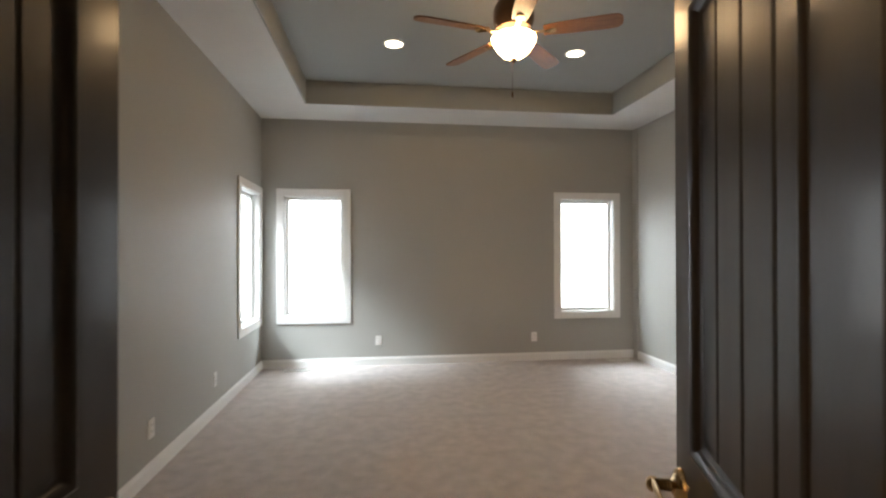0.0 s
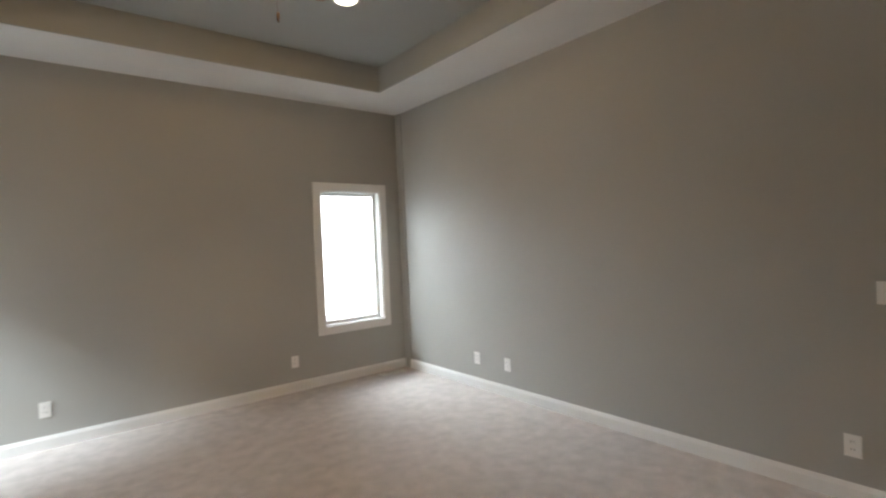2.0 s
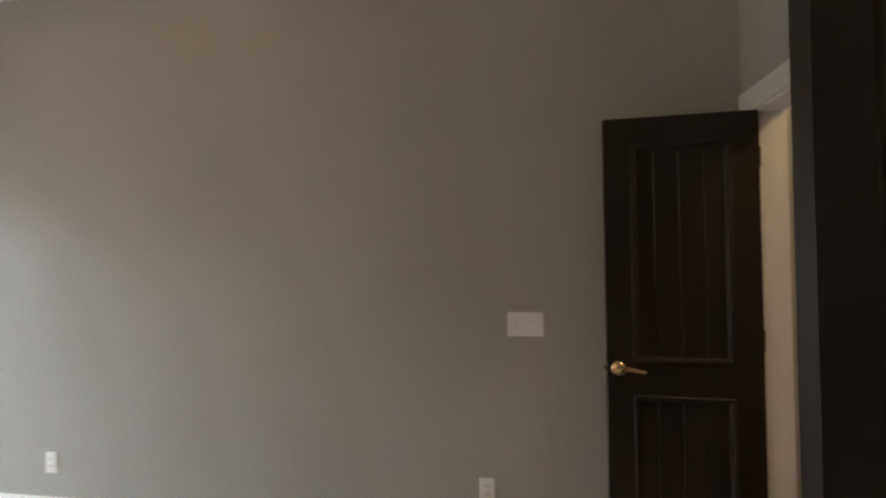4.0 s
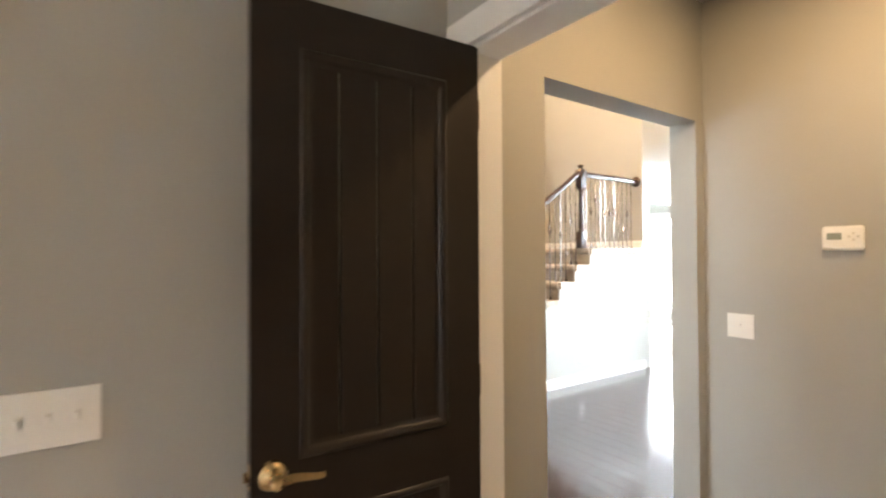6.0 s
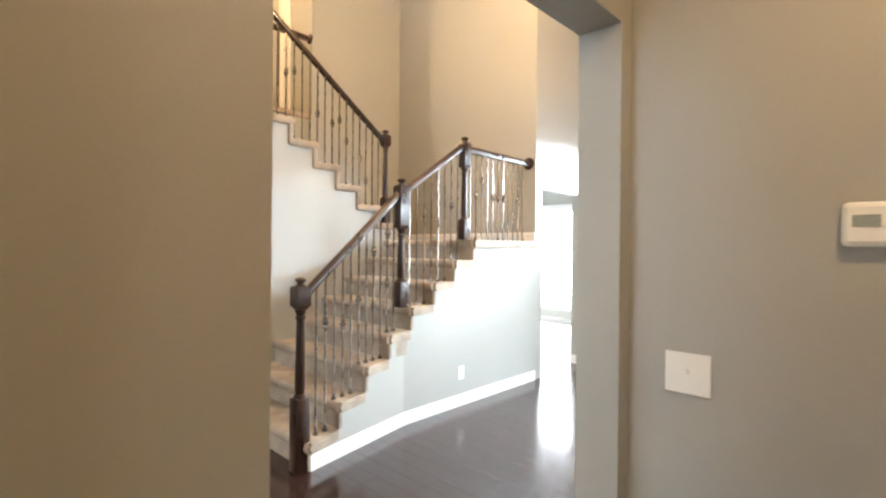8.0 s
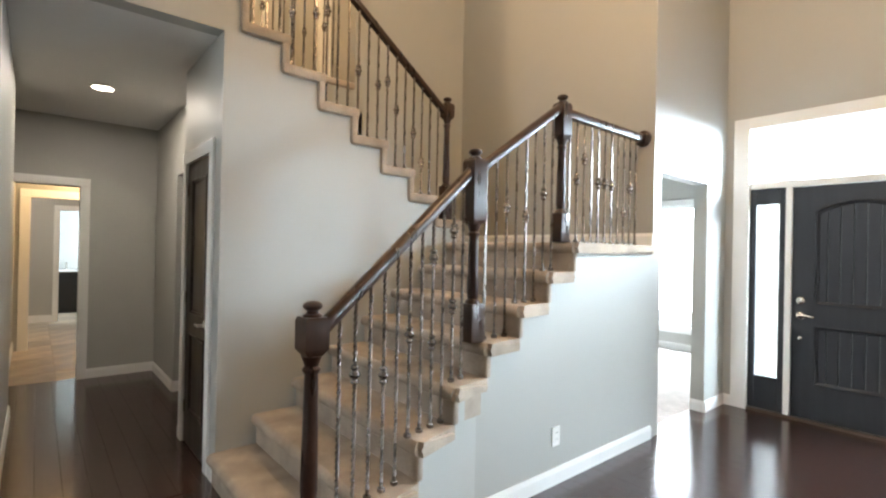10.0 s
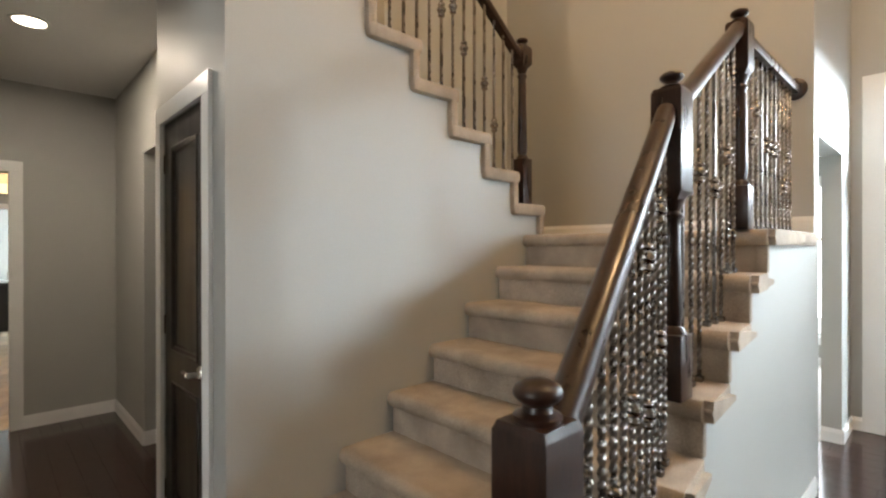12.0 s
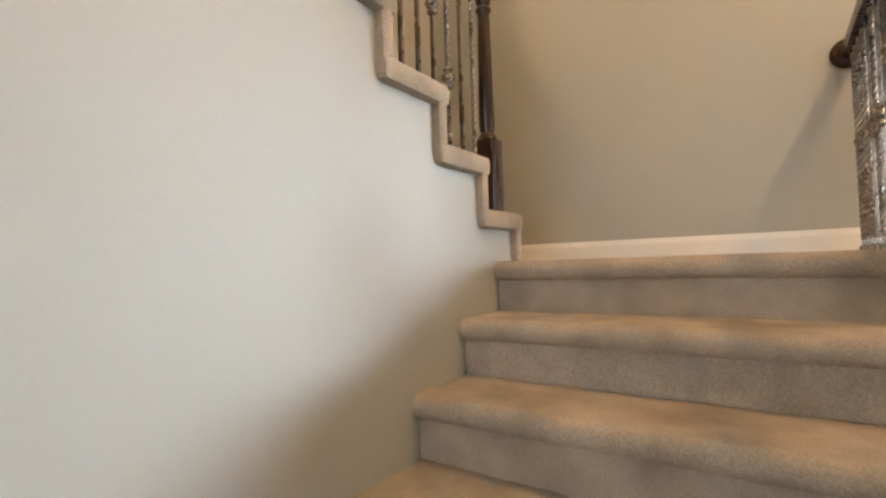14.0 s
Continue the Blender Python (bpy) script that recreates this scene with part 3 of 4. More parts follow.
grail = tagged(empty("gallery_railing"), "dark handrail with iron balusters along the upper hall", "railing")
GZ = F2 + 0.90
part("handrail", sweep(bmesh.new(), (N4[0], UR[1][1] + 0.09, GZ), (N4[0], 1.42, GZ), RAIL), DARK_WOOD, grail, smooth=True)
for i in range(24):
    baluster(grail, N4[0], UR[1][1] + 0.17 + i * 0.1, F2, GZ + 0.004, "t1t2th"[i % 6])
hrail = tagged(empty("gallery_railing"), "dark handrail with iron balusters beside the stair well", "railing")
part("handrail", sweep(bmesh.new(), (EX + 0.05, -2.48, GZ), (EX + 0.05, -1.2, GZ), RAIL), DARK_WOOD, hrail, smooth=True)
ros = part("rosette", lathe(bmesh.new(), [(0.06, 0.0), (0.06, 0.010), (0.05, 0.020), (0.02, 0.026)], 24), DARK_WOOD, hrail, smooth=True)
ros.matrix_basis = pose(EX + 0.05, -2.51, GZ + 0.03, -90, 0, 0)
for i in range(12):
    baluster(hrail, EX + 0.05, -2.30 + i * 0.095, F2, GZ + 0.004, "t1t2th"[i % 6])


# ---- trims ----
def base_trim(name, p0, p1, side):
    """A baseboard along p0 to p1, standing out to the given side (+1 left of the way)."""
    prof = [(0, 0), (0.014 * side, 0), (0.014 * side, 0.075), (0.009 * side, 0.09), (0.006 * side, 0.102), (0, 0.102)]
    return struct(name, sweep(bmesh.new(), (*p0, 0), (*p1, 0), prof), TRIM, "white painted baseboard")


def casing(name, axis, c, side, a0, a1, ztop, w=0.085, t=0.018, bottom=False, z0=0.0, wr=None):
    """A flat casing round an opening a0..a1 on the face at c."""
    c0, c1 = sorted((c, c + side * t))
    root = tagged(new(name), "white painted casing round an opening", kind="structure")
    def one(u0, u1, z_0, z_1):
        bm = bx(u0, u1, c0, c1, z_0, z_1, bevel=0.003) if axis == 'x' else bx(c0, c1, u0, u1, z_0, z_1, bevel=0.003)
        part("casing", bm, TRIM, root)
    one(a0 - w, a0, z0, ztop)
    wr = wr or w
    one(a1, a1 + wr, z0, ztop)
    one(a0 - w, a1 + wr, ztop, ztop + w)
    if bottom:
        one(a0 - w, a1 + w, z0 - w, z0)
    return root


base_trim("baseboard", (BX1, BY1), (BX0, BY1), 1)
base_trim("baseboard", (BX0, BY1 - 0.014), (BX0, BATHY), 1)
base_trim("baseboard", (BX1, BY0 + 0.02), (BX1, BY1 - 0.014), 1)
base_trim("baseboard", (5.50, BACKY), (5.50, -2.0), 1)
base_trim("baseboard", (5.50, -2.0), (outer(LOW0 - 0.04), LOW0 - 0.04), 1)
base_trim("baseboard", (5.62, BACKY - 0.12), (5.50, BACKY - 0.12), 1)
base_trim("baseboard", (5.50, FY0), (5.50, -4.92), 1)
base_trim("baseboard", (5.50, -4.92), (5.62, -4.92), 1)
base_trim("baseboard", (5.43, FY0), (5.50, FY0), 1)
base_trim("baseboard", (7.69, -1.05), (7.72, -1.05), 1)
base_trim("baseboard", (6.79, -1.05), (6.89, -1.05), 1)
base_trim("baseboard", (8.98, -1.25), (10.02, -1.25), 1)
base_trim("baseboard", (8.98, -1.39), (8.98, -1.25), 1)
base_trim("baseboard", (10.02, -1.25), (10.02, -0.633), 1)
base_trim("baseboard", (8.95, -0.05), (6.9, -0.05), 1)
base_trim("baseboard", (1.25, VY), (VX, VY), 1)
base_trim("baseboard", (VX, VY), (VX, -0.818), 1)
base_trim("baseboard", (FX0, -0.818), (FX0, FY0), 1)
base_trim("baseboard", (14.9, -0.45), (14.9, 0.95), 1)
base_trim("baseboard", (9.3, -7.7), (5.62, -7.7), -1)


def landing_trim(p0, p1, side):
    ob = base_trim("baseboard", p0, p1, side)
    ob.location.z = LZ


landing_trim((EX, BACKY), (5.50, BACKY), -1)
casing("trim_bath_door", 'x', BATHY, 1, BATH[0], BATH[1], 2.05)
casing("trim_entry_door", 'x', BY0, 1, ENTRY[0], ENTRY[1], 2.05, w=0.09, wr=0.085)
casing("trim_entry_door", 'x', BY0 - 0.12, -1, ENTRY[0], ENTRY[1], 2.05)
casing("trim_closet_door", 'x', -1.05, 1, 6.985, 7.60, 2.03)
casing("trim_passage_end", 'y', 10.02, -1, -0.548, 0.25, 2.03)
casing("trim_tile_hall", 'y', 12.1, -1, -1.75, -0.14, 2.03, w=0.11)
casing("trim_vanity_door", 'y', 14.9, -1, -1.30, -0.53, 2.03)
casing("trim_white_band", 'x', -2.51, 1, 8.365, 8.485, F2 + 2.03, z0=F2)
for a, yw in ((ENTRY, BY0), (BATH, BATHY)):
    for x0 in (a[0], a[1] - 0.012):
        struct("trim_jamb", bx(x0, x0 + 0.012, yw - 0.119, yw - 0.001, 0, 2.05), TRIM)
    struct("trim_jamb", bx(a[0] + 0.012, a[1] - 0.012, yw - 0.119, yw - 0.001, 2.038, 2.05), TRIM)


# ---- windows ----
def window(name, axis, c, a0, a1, z0, z1, depth, side, label):
    """A window in an opening: casing on the room face at c, lined reveal, sash, pane and a crank."""
    root = tagged(new(name), label, "window", kind="structure")
    w = 0.085

    def slab(nm, u0, u1, d0, d1, z_0, z_1, m=TRIM, bevel=0.003):
        c0, c1 = sorted((c + side * d0, c + side * d1))
        bm = bx(u0, u1, c0, c1, z_0, z_1, bevel=bevel) if axis == 'x' else bx(c0, c1, u0, u1, z_0, z_1, bevel=bevel)
        return part(nm, bm, m, root)
    for u0, u1, q0, q1 in ((a0 - w, a0, z0 - w, z1 + w), (a1, a1 + w, z0 - w, z1 + w), (a0, a1, z1, z1 + w), (a0, a1, z0 - w, z0)):
        slab("casing", u0, u1, -0.018, 0.0, q0, q1)
    for u0, u1, q0, q1 in ((a0, a0 + 0.012, z0, z1), (a1 - 0.012, a1, z0, z1), (a0 + 0.012, a1 - 0.012, z1 - 0.012, z1), (a0 + 0.012, a1 - 0.012, z0, z0 + 0.012)):
        slab("reveal", u0, u1, 0.001, depth, q0, q1, bevel=0)
    s = 0.035
    b0, b1, q0, q1 = a0 + 0.012, a1 - 0.012, z0 + 0.012, z1 - 0.012
    for u0, u1, v0, v1 in ((b0, b0 + s, q0, q1), (b1 - s, b1, q0, q1), (b0 + s, b1 - s, q1 - s, q1), (b0 + s, b1 - s, q0, q0 + s)):
        slab("sash", u0, u1, depth - 0.055, depth - 0.02, v0, v1)
    p = slab("pane", b0 + s, b1 - s, depth - 0.040, depth - 0.036, q0 + s, q1 - s, GLASS, 0)
    p.visible_shadow = False
    m = (a0 + a1) / 2
    slab("crank", m + 0.02, m + 0.11, depth - 0.075, depth - 0.055, q0 + 0.004, q0 + 0.022, TRIM, 0.004)
    return root


window("window_1", 'x', BY1, -1.289, -0.584, 0.61, 2.065, 0.13, 1, "white casement window, bright daylight behind it")
window("window_2", 'x', BY1, 2.155, 2.881, 0.61, 2.065, 0.13, 1, "white casement window with a crank handle")
window("window_3", 'y', BX0, 5.212, 6.0, 0.61, 2.065, 0.13, -1, "white casement window beside the corner")
window("window_4", 'x', -7.7, 5.95, 8.5, 0.34, 2.2, 0.13, -1, "wide bright dining room window")
window("unseen_window_6", 'x', -5.4, -0.6, 2.0, 0.75, 2.2, 0.13, -1, "wide window of the unseen added room")
# this window is out of view, made up to admit the north light
window("unseen_window_5", 'x', 6.0, 3.8, 6.4, 0.8, 4.4, 0.13, 1, "tall unseen window added for north light")


# ---- doors ----
def ring(bm, outline, fn, w, d0, d1):
    """A moulding of width w inside an outline of (u, z), sloping from depth d0 to d1."""
    n = len(outline)
    cx = sum(p[0] for p in outline) / n
    cz = sum(p[1] for p in outline) / n
    inner = []
    for u, z in outline:
        inner.append((u + (w if u < cx else -w), z + (w if z < cz else -w)))
    va = [bm.verts.new(fn(u, z, d0)) for u, z in outline]
    vb = [bm.verts.new(fn(u, z, d1)) for u, z in inner]
    for i in range(n):
        bm.faces.new((va[i], va[(i + 1) % n], vb[(i + 1) % n], vb[i]))
    return inner


def panel_door(name, width, height, material, arch=0.0, t=0.035, planks=4, split=(0.24, 0.80, 0.94), stile=0.11, label="", top=0.12):
    """A leaf with a lower and an upper panel of grooved boards, hinge edge at x = 0, front at y = 0 towards -y."""
    root = tagged(new(name), label, "door")
    z0, zl, zu, z1 = split[0], split[1], split[2], height - top
    x0, x1 = stile, width - stile
    body = bmesh.new()
    box(body, 0, x0, 0, t, 0, height)
    box(body, x1, width, 0, t, 0, height)
    box(body, x0, x1, 0, t, 0, z0)
    box(body, x0, x1, 0, t, zl, zu)
    if arch:
        seg = 14
        poly = [(x0, height), (x0, z1 - arch)] + [(x0 + (x1 - x0) * i / seg, z1 - arch + arch * math.sin(math.pi * i / seg) ** 0.8) for i in range(1, seg)] + [(x1, z1 - arch), (x1, height)]
        extrude(body, poly, lambda u, v, w: (u, w, v), 0, t)
    else:
        box(body, x0, x1, 0, t, z1, height)
    b = part("leaf_frame", body, material, root)
    for (p0, p1, ar) in ((z0, zl, 0.0), (zu, z1, arch)):
        n = planks
        for i in range(n):
            u0, u1 = x0 + (x1 - x0) * i / n, x0 + (x1 - x0) * (i + 1) / n
            zt = p1 if not ar else p1 - ar * 0.02
            bm = bmesh.new()
            box(bm, u0 + 0.0005, u1 - 0.0005, 0.011, t - 0.011, p0 - 0.005, zt + 0.005, 0.006)
            part("panel_board", bm, material, root)
        for f0, f1 in ((0.0, 0.0105), (t, t - 0.0105)):
            bm = bmesh.new()
            if ar:
                pts = [(x0, p0), (x1, p0), (x1, p1 - ar)] + [(x1 - (x1 - x0) * i / 14, p1 - ar + ar * math.sin(math.pi * i / 14) ** 0.8) for i in range(1, 14)] + [(x0, p1 - ar)]
            else:
                pts = [(x0, p0), (x1, p0), (x1, p1), (x0, p1)]
            sgn = -1 if f0 == 0 else 1
            at = pts
            for w, d0, d1 in ((0.003, 0.0, 0.004), (0.005, 0.004, 0.006), (0.006, 0.006, 0.004), (0.008, 0.004, -0.005), (0.006, -0.005, -0.0085), (0.007, -0.0085, -0.0107)):
                at = ring(bm, at, lambda u, z, d: (u, d, z), w, f0 + sgn * d0, f0 + sgn * d1)
            bmesh.ops.remove_doubles(bm, verts=bm.verts[:], dist=0.0002)
            part("moulding", bm, material, root, smooth=True)
    return root


def lever(parent, x, z, t, toward, material, both=True):
    for s, y in ((-1, 0.0), (1, t)):
        h = part("handle", bmesh.new(), material, parent)
        bm = bmesh.new()
        lathe(bm, [(0.034, 0.0), (0.034, 0.005), (0.030, 0.012), (0.020, 0.018), (0.012, 0.022), (0.011, 0.045), (0.015, 0.05), (0.015, 0.060), (0.010, 0.066), (0.002, 0.068)], 20)
        bmesh.ops.rotate(bm, verts=bm.verts[:], matrix=Matrix.Rotation(radians(90 if s < 0 else -90), 3, 'X'))
        rings = []
        for i in range(9):
            f = i / 8
            rx, rz = 0.0055 - 0.002 * f, 0.0125 - 0.006 * f
            cx, cy, cz = toward * (-0.010 + 0.118 * f), s * (0.057 - 0.010 * f * f), 0.006 * math.sin(math.pi * 1.5 * f)
            rings.append([bm.verts.new((cx, cy + rx * math.cos(q * math.pi / 5), cz + rz * math.sin(q * math.pi / 5))) for q in range(10)])
        for lo, hi in zip(rings, rings[1:]):
            for q in range(10):
                bm.faces.new((lo[q], lo[(q + 1) % 10], hi[(q + 1) % 10], hi[q]))
        bm.faces.new(rings[0][::-1])
        bm.faces.new(rings[-1])
        bmesh.ops.recalc_face_normals(bm, faces=bm.faces[:])
        bm.to_mesh(h.data)
        bm.free()
        h.data.polygons.foreach_set("use_smooth", [True] * len(h.data.polygons))
        h.data.set_sharp_from_angle(angle=radians(50))
        h.location = (x, y, z)
        if not both:
            break


def hinges(parent, zs, y, material=HINGE):
    for z in zs:
        bm = bmesh.new()
        lathe(bm, [(0.007, -0.045), (0.007, 0.045)], 10)
        box(bm, -0.002, 0.0, 0.0, 0.03, -0.045, 0.045)
        h = part("hinge", bm, material, parent)
        h.location = (-0.005, y, z)


def double_leaf(hx, angle, mirror, label, group, hy=BY0 - 0.01, w=0.633, split=(0.24, 0.80, 0.94), top=0.12):
    d = panel_door("double_door_leaf", w, 2.03, DARK_DOOR, 0.0, label=label, split=split, top=top)
    tagged(d, group=group)
    lever(d, w - 0.047, 0.918, 0.035, -1, BRASS)
    hinges(d, (0.25, 1.05, 1.83), 0.0 if not mirror else 0.035)
    part("latch_plate", bx(w, w + 0.002, 0.006, 0.029, 0.89, 0.947), BRASS, d)
    part("latch_bolt", bx(w + 0.002, w + 0.012, 0.011, 0.024, 0.907, 0.929, bevel=0.003), BRASS, d)
    d.matrix_basis = pose(hx, hy, 0.012, 0, 0, angle)
    return d


# hinge edge on the jamb, swung into the bedroom
double_leaf(ENTRY[1] - 0.004, 87.5, False, "dark espresso double door leaf open against the wall", "bedroom entry doors")
double_leaf(ENTRY[0] + 0.01, 109, True, "dark espresso double door leaf standing open", "bedroom entry doors")
double_leaf(BATH[1] - 0.006, 70.3, False, "dark espresso door leaf with brass lever, wide open", "bath double doors", BATHY, 0.63, (0.24, 0.82, 1.0), 0.2)
double_leaf(BATH[0] + 0.01, 87, True, "dark espresso door leaf standing open in the bedroom", "bath double doors", BATHY, 0.63, (0.24, 0.82, 1.0), 0.2)

closet = panel_door("closet_door", 0.61, 2.02, DARK_DOOR, 0.0, planks=1, label="closed dark brown closet door with nickel lever")
closet.matrix_basis = pose(7.598, -1.055, 0.008, 0, 0, 180)
lever(closet, 0.545, 0.91, 0.035, -1, CHROME)
hinges(closet, (0.25, 1.05, 1.83), 0.0)
# white leaf and knob made up to fill the bright casing band
white_band = tagged(new("white_casing_band"), "narrow white band filling the casing gap in the upper hall", "door")
part("leaf", bx(8.365, 8.485, -2.508, -2.498, F2 + 0.01, F2 + 2.02, bevel=0.002), TRIM, white_band)
part("knob", lathe(bmesh.new(), [(0.012, 0.0), (0.008, 0.012), (0.014, 0.022), (0.012, 0.030), (0.002, 0.033)], 14), CHROME, white_band, smooth=True).matrix_basis = pose(8.39, -2.498, F2 + 0.95, -90, 0, 0)

front = tagged(new("front_door_unit"), "white framed entrance with transom and dark side lights", "entrance", kind="structure")
DX0, DX1 = 4.02, 4.955


def fslab(name, x0, x1, z0, z1, y0=FY0 - 0.12, y1=FY0 + 0.012, m=TRIM, bevel=0.003):
    return part(name, bx(x0, x1, y0, y1, z0, z1, bevel=bevel), m, front)


for x0, x1 in ((3.545, 3.68), (5.295, 5.43), (DX0 - 0.05, DX0 - 0.002), (DX1 + 0.002, DX1 + 0.05)):
    fslab("jamb", x0, x1, 0.0, 2.075 if 3.7 < x0 < 5.2 else 2.75, y1=FY0 + (0.018 if not 3.7 < x0 < 5.2 else 0.002))
fslab("head_casing", 3.68, 5.295, 2.645, 2.75, y1=FY0 + 0.018)
fslab("transom_bar", 3.68, 5.295, 2.075, 2.13, y1=FY0 + 0.004)
fslab("threshold", 3.68, 5.295, 0.0, 0.028, m=HINGE)
p = fslab("transom_pane", 3.68, 5.295, 2.13, 2.645, FY0 - 0.06, FY0 - 0.055, GLASS, 0)
p.visible_shadow = False
for x0, x1 in ((3.68, DX0 - 0.05), (DX1 + 0.05, 5.295)):
    sl = tagged(new("side_light"), "dark framed side light with a narrow bright pane", "window")
    g = 0.052
    for a0, a1, z0, z1 in ((x0, x0 + g, 0.028, 2.075), (x1 - g, x1, 0.028, 2.075), (x0 + g, x1 - g, 0.028, 0.33), (x0 + g, x1 - g, 1.93, 2.075)):
        part("side_frame", bx(a0, a1, FY0 - 0.07, FY0 - 0.025, z0, z1, bevel=0.003), FRONT_DOOR, sl)
    p = part("pane", bx(x0 + g, x1 - g, FY0 - 0.055, FY0 - 0.05, 0.33, 1.93), GLASS, sl)
    p.visible_shadow = False
fd = panel_door("front_door", DX1 - DX0 - 0.004, 2.04, FRONT_DOOR, 0.09, 0.045, 7, (0.30, 0.82, 1.00), 0.165, "closed charcoal entry door with arched plank panel", 0.13)
fd.matrix_basis = pose(DX1 - 0.002 - (DX1 - DX0 - 0.004), FY0 - 0.065, 0.03, 0, 0, 0)
lever(fd, DX1 - DX0 - 0.07, 0.90, 0.045, -1, CHROME)
bolt = part("deadbolt", lathe(bmesh.new(), [(0.032, 0.0), (0.032, 0.012), (0.02, 0.018), (0.004, 0.02)], 18), CHROME, fd, smooth=True)
bolt.matrix_basis = pose(DX1 - DX0 - 0.07, 0.045, 1.03, -90, 0, 0)


latch = part("lock_cylinder", lathe(bmesh.new(), [(0.016, 0.0), (0.016, 0.005), (0.011, 0.009), (0.003, 0.010)], 16), CHROME, fd, smooth=True)
latch.matrix_basis = pose(DX1 - DX0 - 0.07, 0.045, 0.70, -90, 0, 0)

pil = tagged(empty("porch_pillar", (5.29, -6.62, -0.03)), "pale brick porch pillar outside the entrance", "pillar")
part("core", bx(-0.078, 0.078, -0.078, 0.078, 0, 3.2), GROUT, pil)
BM_ = bpy.data.meshes.new("brick")
b_ = bmesh.new()
box(b_, -0.09, 0.09, -0.09, 0.09, 0.0, 0.062, 0.005)
b_.to_mesh(BM_)
b_.free()
BM_.materials.append(BRICK)
for i in range(44):
    b = new("brick", BM_)
    b.location = (0, 0, i * 0.072)
    b.parent = pil

# ---- plates, thermostat and vents ----
def plate(name, axis, c, side, a, z, w, h, kind, label):
    root = tagged(new(name), label, "wall plate")

    def slab(nm, da, dz, ww, hh, d, m, bevel=0.0, d0=0.0):
        c0, c1 = sorted((c + side * d0, c + side * d))
        u0, u1 = a + da - ww / 2, a + da + ww / 2
        bm = bx(u0, u1, c0, c1, z + dz - hh / 2, z + dz + hh / 2, bevel=bevel) if axis == 'x' else bx(c0, c1, u0, u1, z + dz - hh / 2, z + dz + hh / 2, bevel=bevel)
        part(nm, bm, m, root)
    slab("cover", 0, 0, w, h, 0.006, PLATE, 0.002)
    if kind == "outlet":
        for dz in (-0.02, 0.02):
            slab("socket", 0, dz, 0.034, 0.028, 0.0085, PLATE, 0.003, 0.005)
            slab("slot", -0.007, dz + 0.003, 0.003, 0.010, 0.0092, SLOT, 0, 0.008)
            slab("slot", 0.007, dz + 0.003, 0.003, 0.010, 0.0092, SLOT, 0, 0.008)
    else:
        n = kind
        for i in range(n):
            da = (i - (n - 1) / 2) * 0.046
            slab("toggle_bed", da, 0, 0.011, 0.026, 0.0075, PLATE, 0.001, 0.005)
            slab("toggle", da, 0.004, 0.008, 0.012, 0.016, PLATE, 0.002, 0.007)
    return root


OUT = "white duplex outlet cover on the greige wall"
for x in (-0.165, 1.805):
    plate("outlet", 'x', BY1, -1, x, 0.303, 0.075, 0.118, "outlet", OUT)
for y in (4.844, 4.43, 1.95):
    plate("outlet", 'y', BX1, -1, y, 0.298, 0.075, 0.118, "outlet", OUT)
for y in (4.47, 3.32):
    plate("outlet", 'y', BX0, 1, y, 0.303, 0.075, 0.118, "outlet", OUT)
plate("outlet", 'y', 5.50, -1, -2.695, 0.297, 0.075, 0.118, "outlet", OUT)
plate("light_switch", 'y', BX1, -1, 1.752, 1.105, 0.172, 0.116, 3, "white three-gang toggle switch plate beside the doors")
plate("light_switch", 'x', VY, 1, 3.038, 1.077, 0.122, 0.118, 1, "white switch plate below the thermostat")

th = tagged(new("thermostat"), "white wall thermostat with a grey display", "thermostat")
part("body", bx(2.557, 2.701, VY, VY + 0.028, 1.440, 1.544, bevel=0.0125), PLATE, th)
part("display", bx(2.630, 2.680, VY + 0.027, VY + 0.0295, 1.486, 1.514), LCD, th)
for dx, dz in ((0, 0.013), (0, -0.013), (-0.015, 0), (0.015, 0)):
    part("button", bx(2.590 + dx - 0.005, 2.590 + dx + 0.005, VY + 0.027, VY + 0.031, 1.498 + dz - 0.005, 1.498 + dz + 0.005, bevel=0.001), VENT, th)


def vent(x, y, w, d):
    v = tagged(new("floor_register"), "cream metal floor register in the carpet", "floor vent")
    part("backing", bx(x - w / 2 + 0.01, x + w / 2 - 0.01, y - d / 2 + 0.01, y + d / 2 - 0.01, 0.001, 0.004), SLOT, v)
    for a in ((x - w / 2, x + w / 2, y - d / 2, y - d / 2 + 0.018), (x - w / 2, x + w / 2, y + d / 2 - 0.018, y + d / 2),
              (x - w / 2, x - w / 2 + 0.018, y - d / 2 + 0.018, y + d / 2 - 0.018), (x + w / 2 - 0.018, x + w / 2, y - d / 2 + 0.018, y + d / 2 - 0.018)):
        part("frame", bx(*a, 0.0, 0.008, bevel=0.002), VENT, v)
    n = 14
    for i in range(n):
        u = x - w / 2 + 0.018 + (w - 0.036) * (i + 0.5) / n
        part("slat", bx(u - 0.006, u + 0.006, y - d / 2 + 0.018, y + d / 2 - 0.018, 0.003, 0.007), VENT, v)


vent(-1.10, 5.97, 0.32, 0.12)
vent(2.88, 5.97, 0.32, 0.12)
vent(3.62, -5.05, 0.12, 0.32)

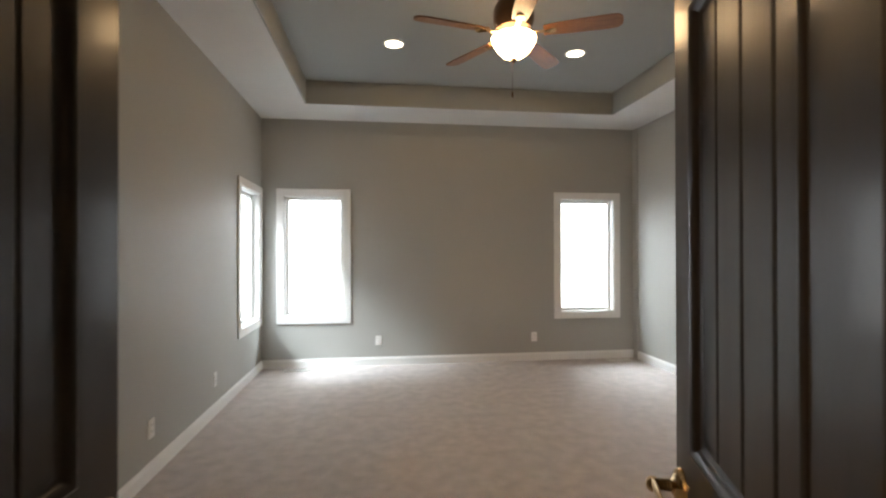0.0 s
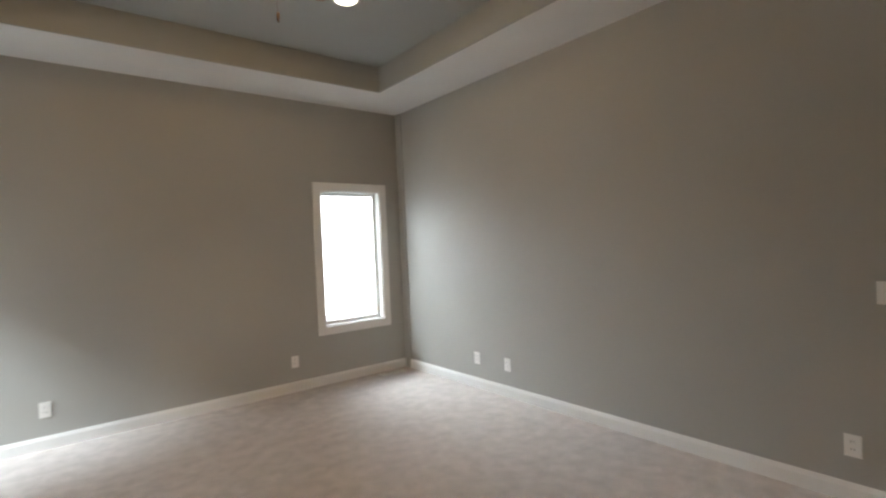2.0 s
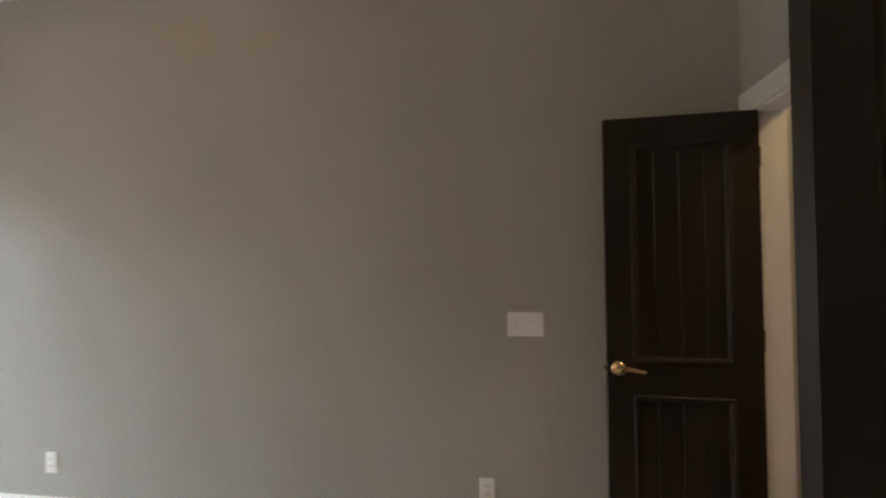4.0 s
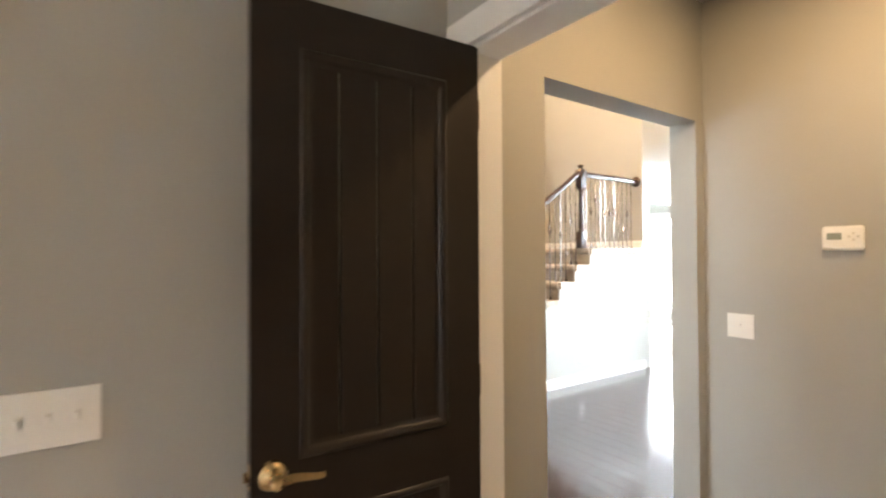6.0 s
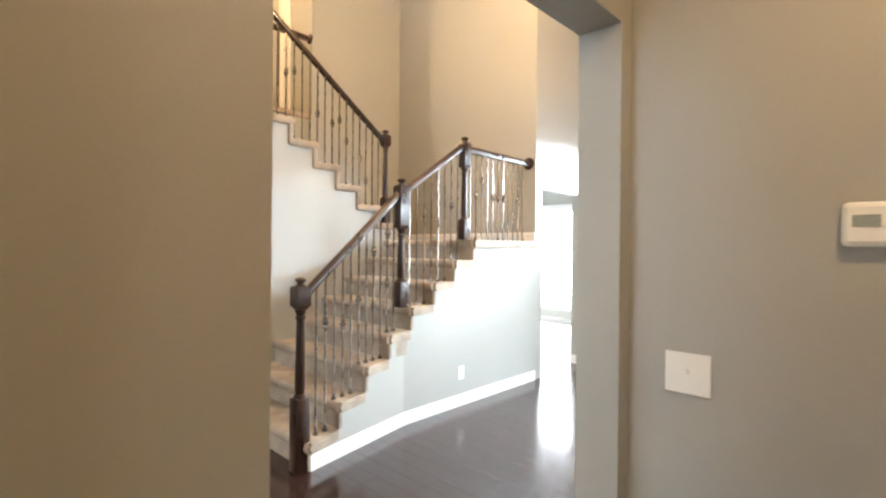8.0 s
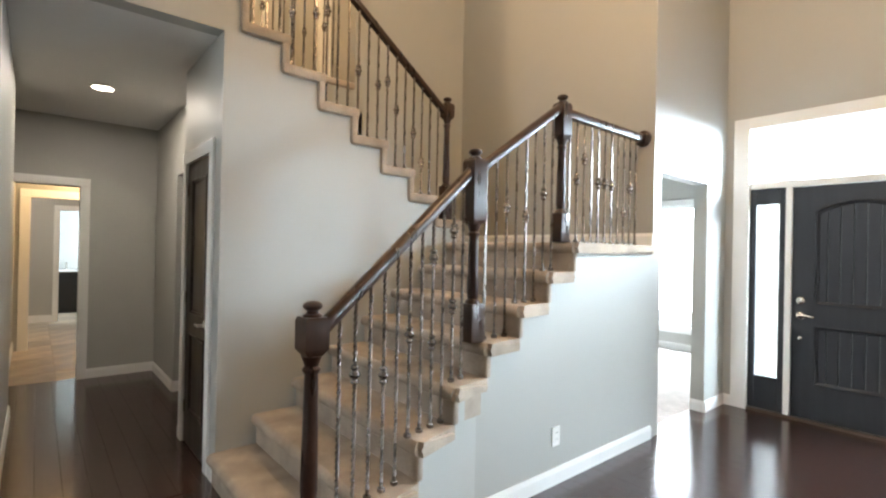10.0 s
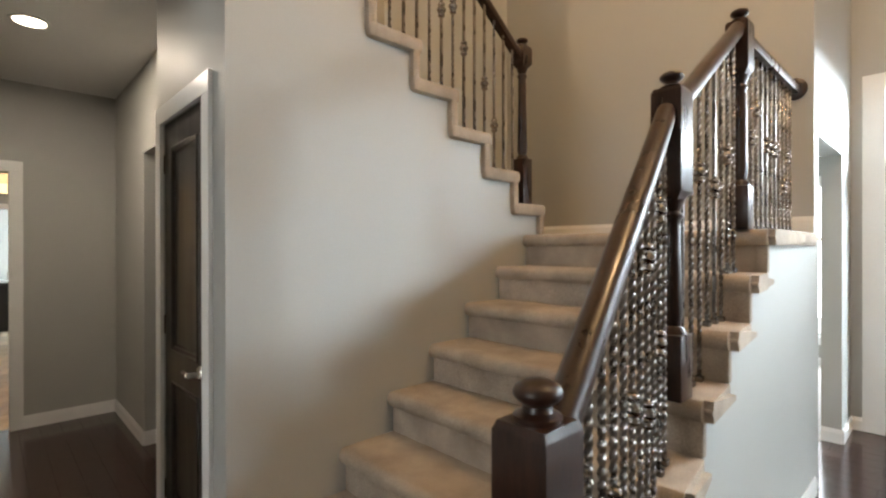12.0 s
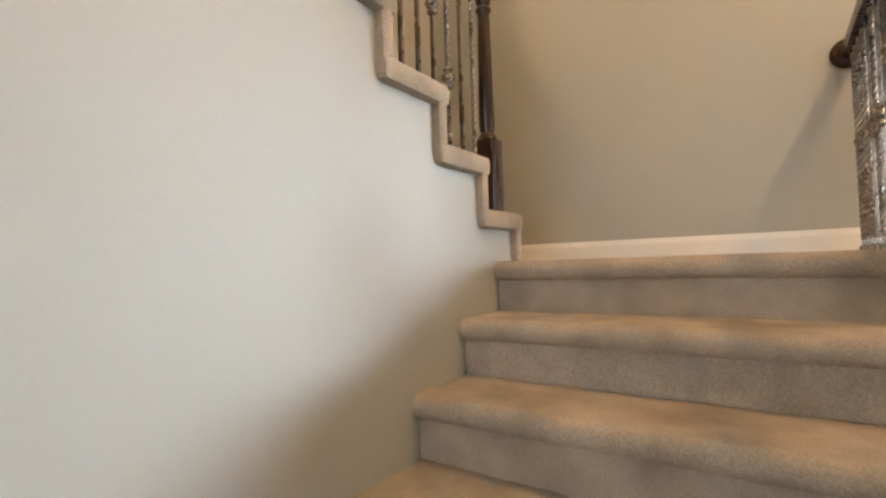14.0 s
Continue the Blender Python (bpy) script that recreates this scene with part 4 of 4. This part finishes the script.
# ---- ceiling fan ----
fan = tagged(empty("ceiling_fan", (0.755, 3.30, 0)), "bronze ceiling fan with walnut blades and lit bowl", "ceiling fan")
part("motor_housing", lathe(bmesh.new(), [(0.075, TZ), (0.085, TZ - 0.03), (0.05, TZ - 0.05), (0.03, TZ - 0.06), (0.03, TZ - 0.13), (0.105, TZ - 0.15), (0.138, TZ - 0.21), (0.138, TZ - 0.29), (0.12, TZ - 0.345), (0.075, TZ - 0.365), (0.02, TZ - 0.37)], 32), FAN_METAL, fan, smooth=True)
part("light_bowl", lathe(bmesh.new(), [(0.142, 2.84), (0.150, 2.83), (0.142, 2.80), (0.112, 2.75), (0.070, 2.71), (0.025, 2.695)], 32), BOWL, fan, "lit frosted glass bowl", smooth=True)
part("stem", lathe(bmesh.new(), [(0.013, TZ - 0.20), (0.013, 2.862), (0.035, 2.85), (0.035, 2.843), (0.013, 2.841)], 16), FAN_METAL, fan, smooth=True)
part("finial", lathe(bmesh.new(), [(0.018, 2.697), (0.02, 2.687), (0.012, 2.673), (0.004, 2.665)], 14), FAN_METAL, fan, smooth=True)
part("pull_chain", lathe(bmesh.new(), [(0.0012, 2.81), (0.0012, 2.52), (0.007, 2.515), (0.008, 2.49), (0.004, 2.475)], 8, 0.03, 0.14), FAN_METAL, fan)
for k in range(5):
    a = radians(-24 + 72 * k)
    bm = bmesh.new()
    outl = [(0.20, -0.045), (0.30, -0.058), (0.60, -0.068), (0.67, -0.062), (0.695, -0.036), (0.70, 0.0), (0.695, 0.036), (0.67, 0.062), (0.60, 0.068), (0.30, 0.058), (0.20, 0.045)]
    extrude(bm, outl, lambda u, v, w: (u, v, w), -0.004, 0.004)
    bmesh.ops.rotate(bm, verts=bm.verts[:], matrix=Matrix.Rotation(radians(-13), 3, 'X'))
    b = part("blade", bm, BLADE, fan)
    b.matrix_basis = pose(0, 0, 2.862, 0, 0, -24 + 72 * k)
    bm = bmesh.new()
    box(bm, 0.10, 0.27, -0.018, 0.018, -0.012, -0.004, 0.003)
    lathe(bm, [(0.032, -0.014), (0.032, -0.005)], 14, 0.25)
    arm = part("blade_arm", bm, BRASS, b)


def can(x, y, z, mt=LAMP, name="recessed_light"):
    c = tagged(empty(name, (x, y, z)), "round white recessed ceiling light, switched on", "ceiling light")
    part("trim_ring", lathe(bmesh.new(), [(0.098, 0.0), (0.098, -0.004), (0.080, -0.008), (0.074, -0.002)], 32), TRIM, c, smooth=True)
    part("lens", lathe(bmesh.new(), [(0.076, -0.001), (0.074, -0.006), (0.001, -0.007)], 32), mt, c, smooth=True)


for x in CANS:
    can(x, 4.42, TZ)
can(8.62, -0.606, PASSZ)
# unseen can, added to go with the vestibule's warm lamp
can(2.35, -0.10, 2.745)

# ---- vanity far beyond ----
van = tagged(empty("vanity", (16.4, -0.8, 0)), "black bathroom vanity cabinet with a white top", "vanity")
part("body", bx(-0.25, 0.30, -0.9, 0.9, 0.09, 0.84, bevel=0.004), VANITY, van)
part("plinth", bx(-0.18, 0.30, -0.88, 0.88, 0.0, 0.09), VANITY, van)
for i in range(4):
    part("drawer_front", bx(-0.268, -0.25, -0.86 + i * 0.43, -0.46 + i * 0.43, 0.14, 0.80, bevel=0.004), VANITY, van)
faucet = bmesh.new()
lathe(faucet, [(0.024, 0.875), (0.024, 0.885), (0.012, 0.89), (0.011, 1.02), (0.004, 1.03)], 12, 0.12, 0.1)
box(faucet, -0.02, 0.12, 0.09, 0.11, 1.0, 1.018, 0.005)
part("faucet", faucet, CHROME, van)
part("counter", bx(-0.28, 0.30, -0.92, 0.92, 0.84, 0.875, bevel=0.004), STONE, van, "white stone counter")

# ---- floor planks and tiles ----
PW = 0.127
PLANKS = {}


def plank_mesh(length):
    key = round(length, 3)
    if key not in PLANKS:
        me = bpy.data.meshes.new("plank")
        b = bmesh.new()
        box(b, 0, length - 0.001, 0, PW - 0.0012, -0.012, 0, 0.0008)
        b.to_mesh(me)
        b.free()
        me.materials.append(PLANK)
        PLANKS[key] = me
    return PLANKS[key]


def planks(floor_ob, x0, x1, y0, y1, seed):
    rng = random.Random(seed)
    n = int(math.ceil((y1 - y0) / PW))
    for i in range(n):
        y = y0 + i * PW
        x = x0
        first = rng.choice((0.4, 0.7, 1.0, 1.3))
        while x < x1 - 0.02:
            ln = min(first if x == x0 else rng.choice((0.9, 1.2, 1.5)), x1 - x)
            p = new("plank", plank_mesh(ln))
            p.location = (x, y, 0)
            p.parent = floor_ob
            x += ln


ff = bpy.data.objects["floor_foyer"]
planks(ff, FX0, 5.62, FY0, FY0 + 34 * PW, 1)
planks(ff, FX0, 6.76, FY0 + 34 * PW, 1.5, 4)
planks(ff, 6.76, 10.08, -1.36, 0.4, 2)
planks(bpy.data.objects["floor_vestibule"], 1.25, FX0, VY, BY0 - 0.13, 3)
struct("floor_great_room", bx(FX0, 6.9, 1.5 + PW, 6.0, -0.012, 0.0), PLANK, "dark hardwood floor")
tr = bpy.data.objects["floor_tile_room"]
TM = bpy.data.meshes.new("tile")
b_ = bmesh.new()
box(b_, 0, 0.448, 0, 0.448, -0.006, 0.0, 0.0015)
b_.to_mesh(TM)
b_.free()
TM.materials.append(TILE)
for i in range(15):
    for j in range(8):
        t = new("tile", TM)
        t.location = (10.09 + i * 0.454, -2.2 + j * 0.454, 0)
        t.parent = tr
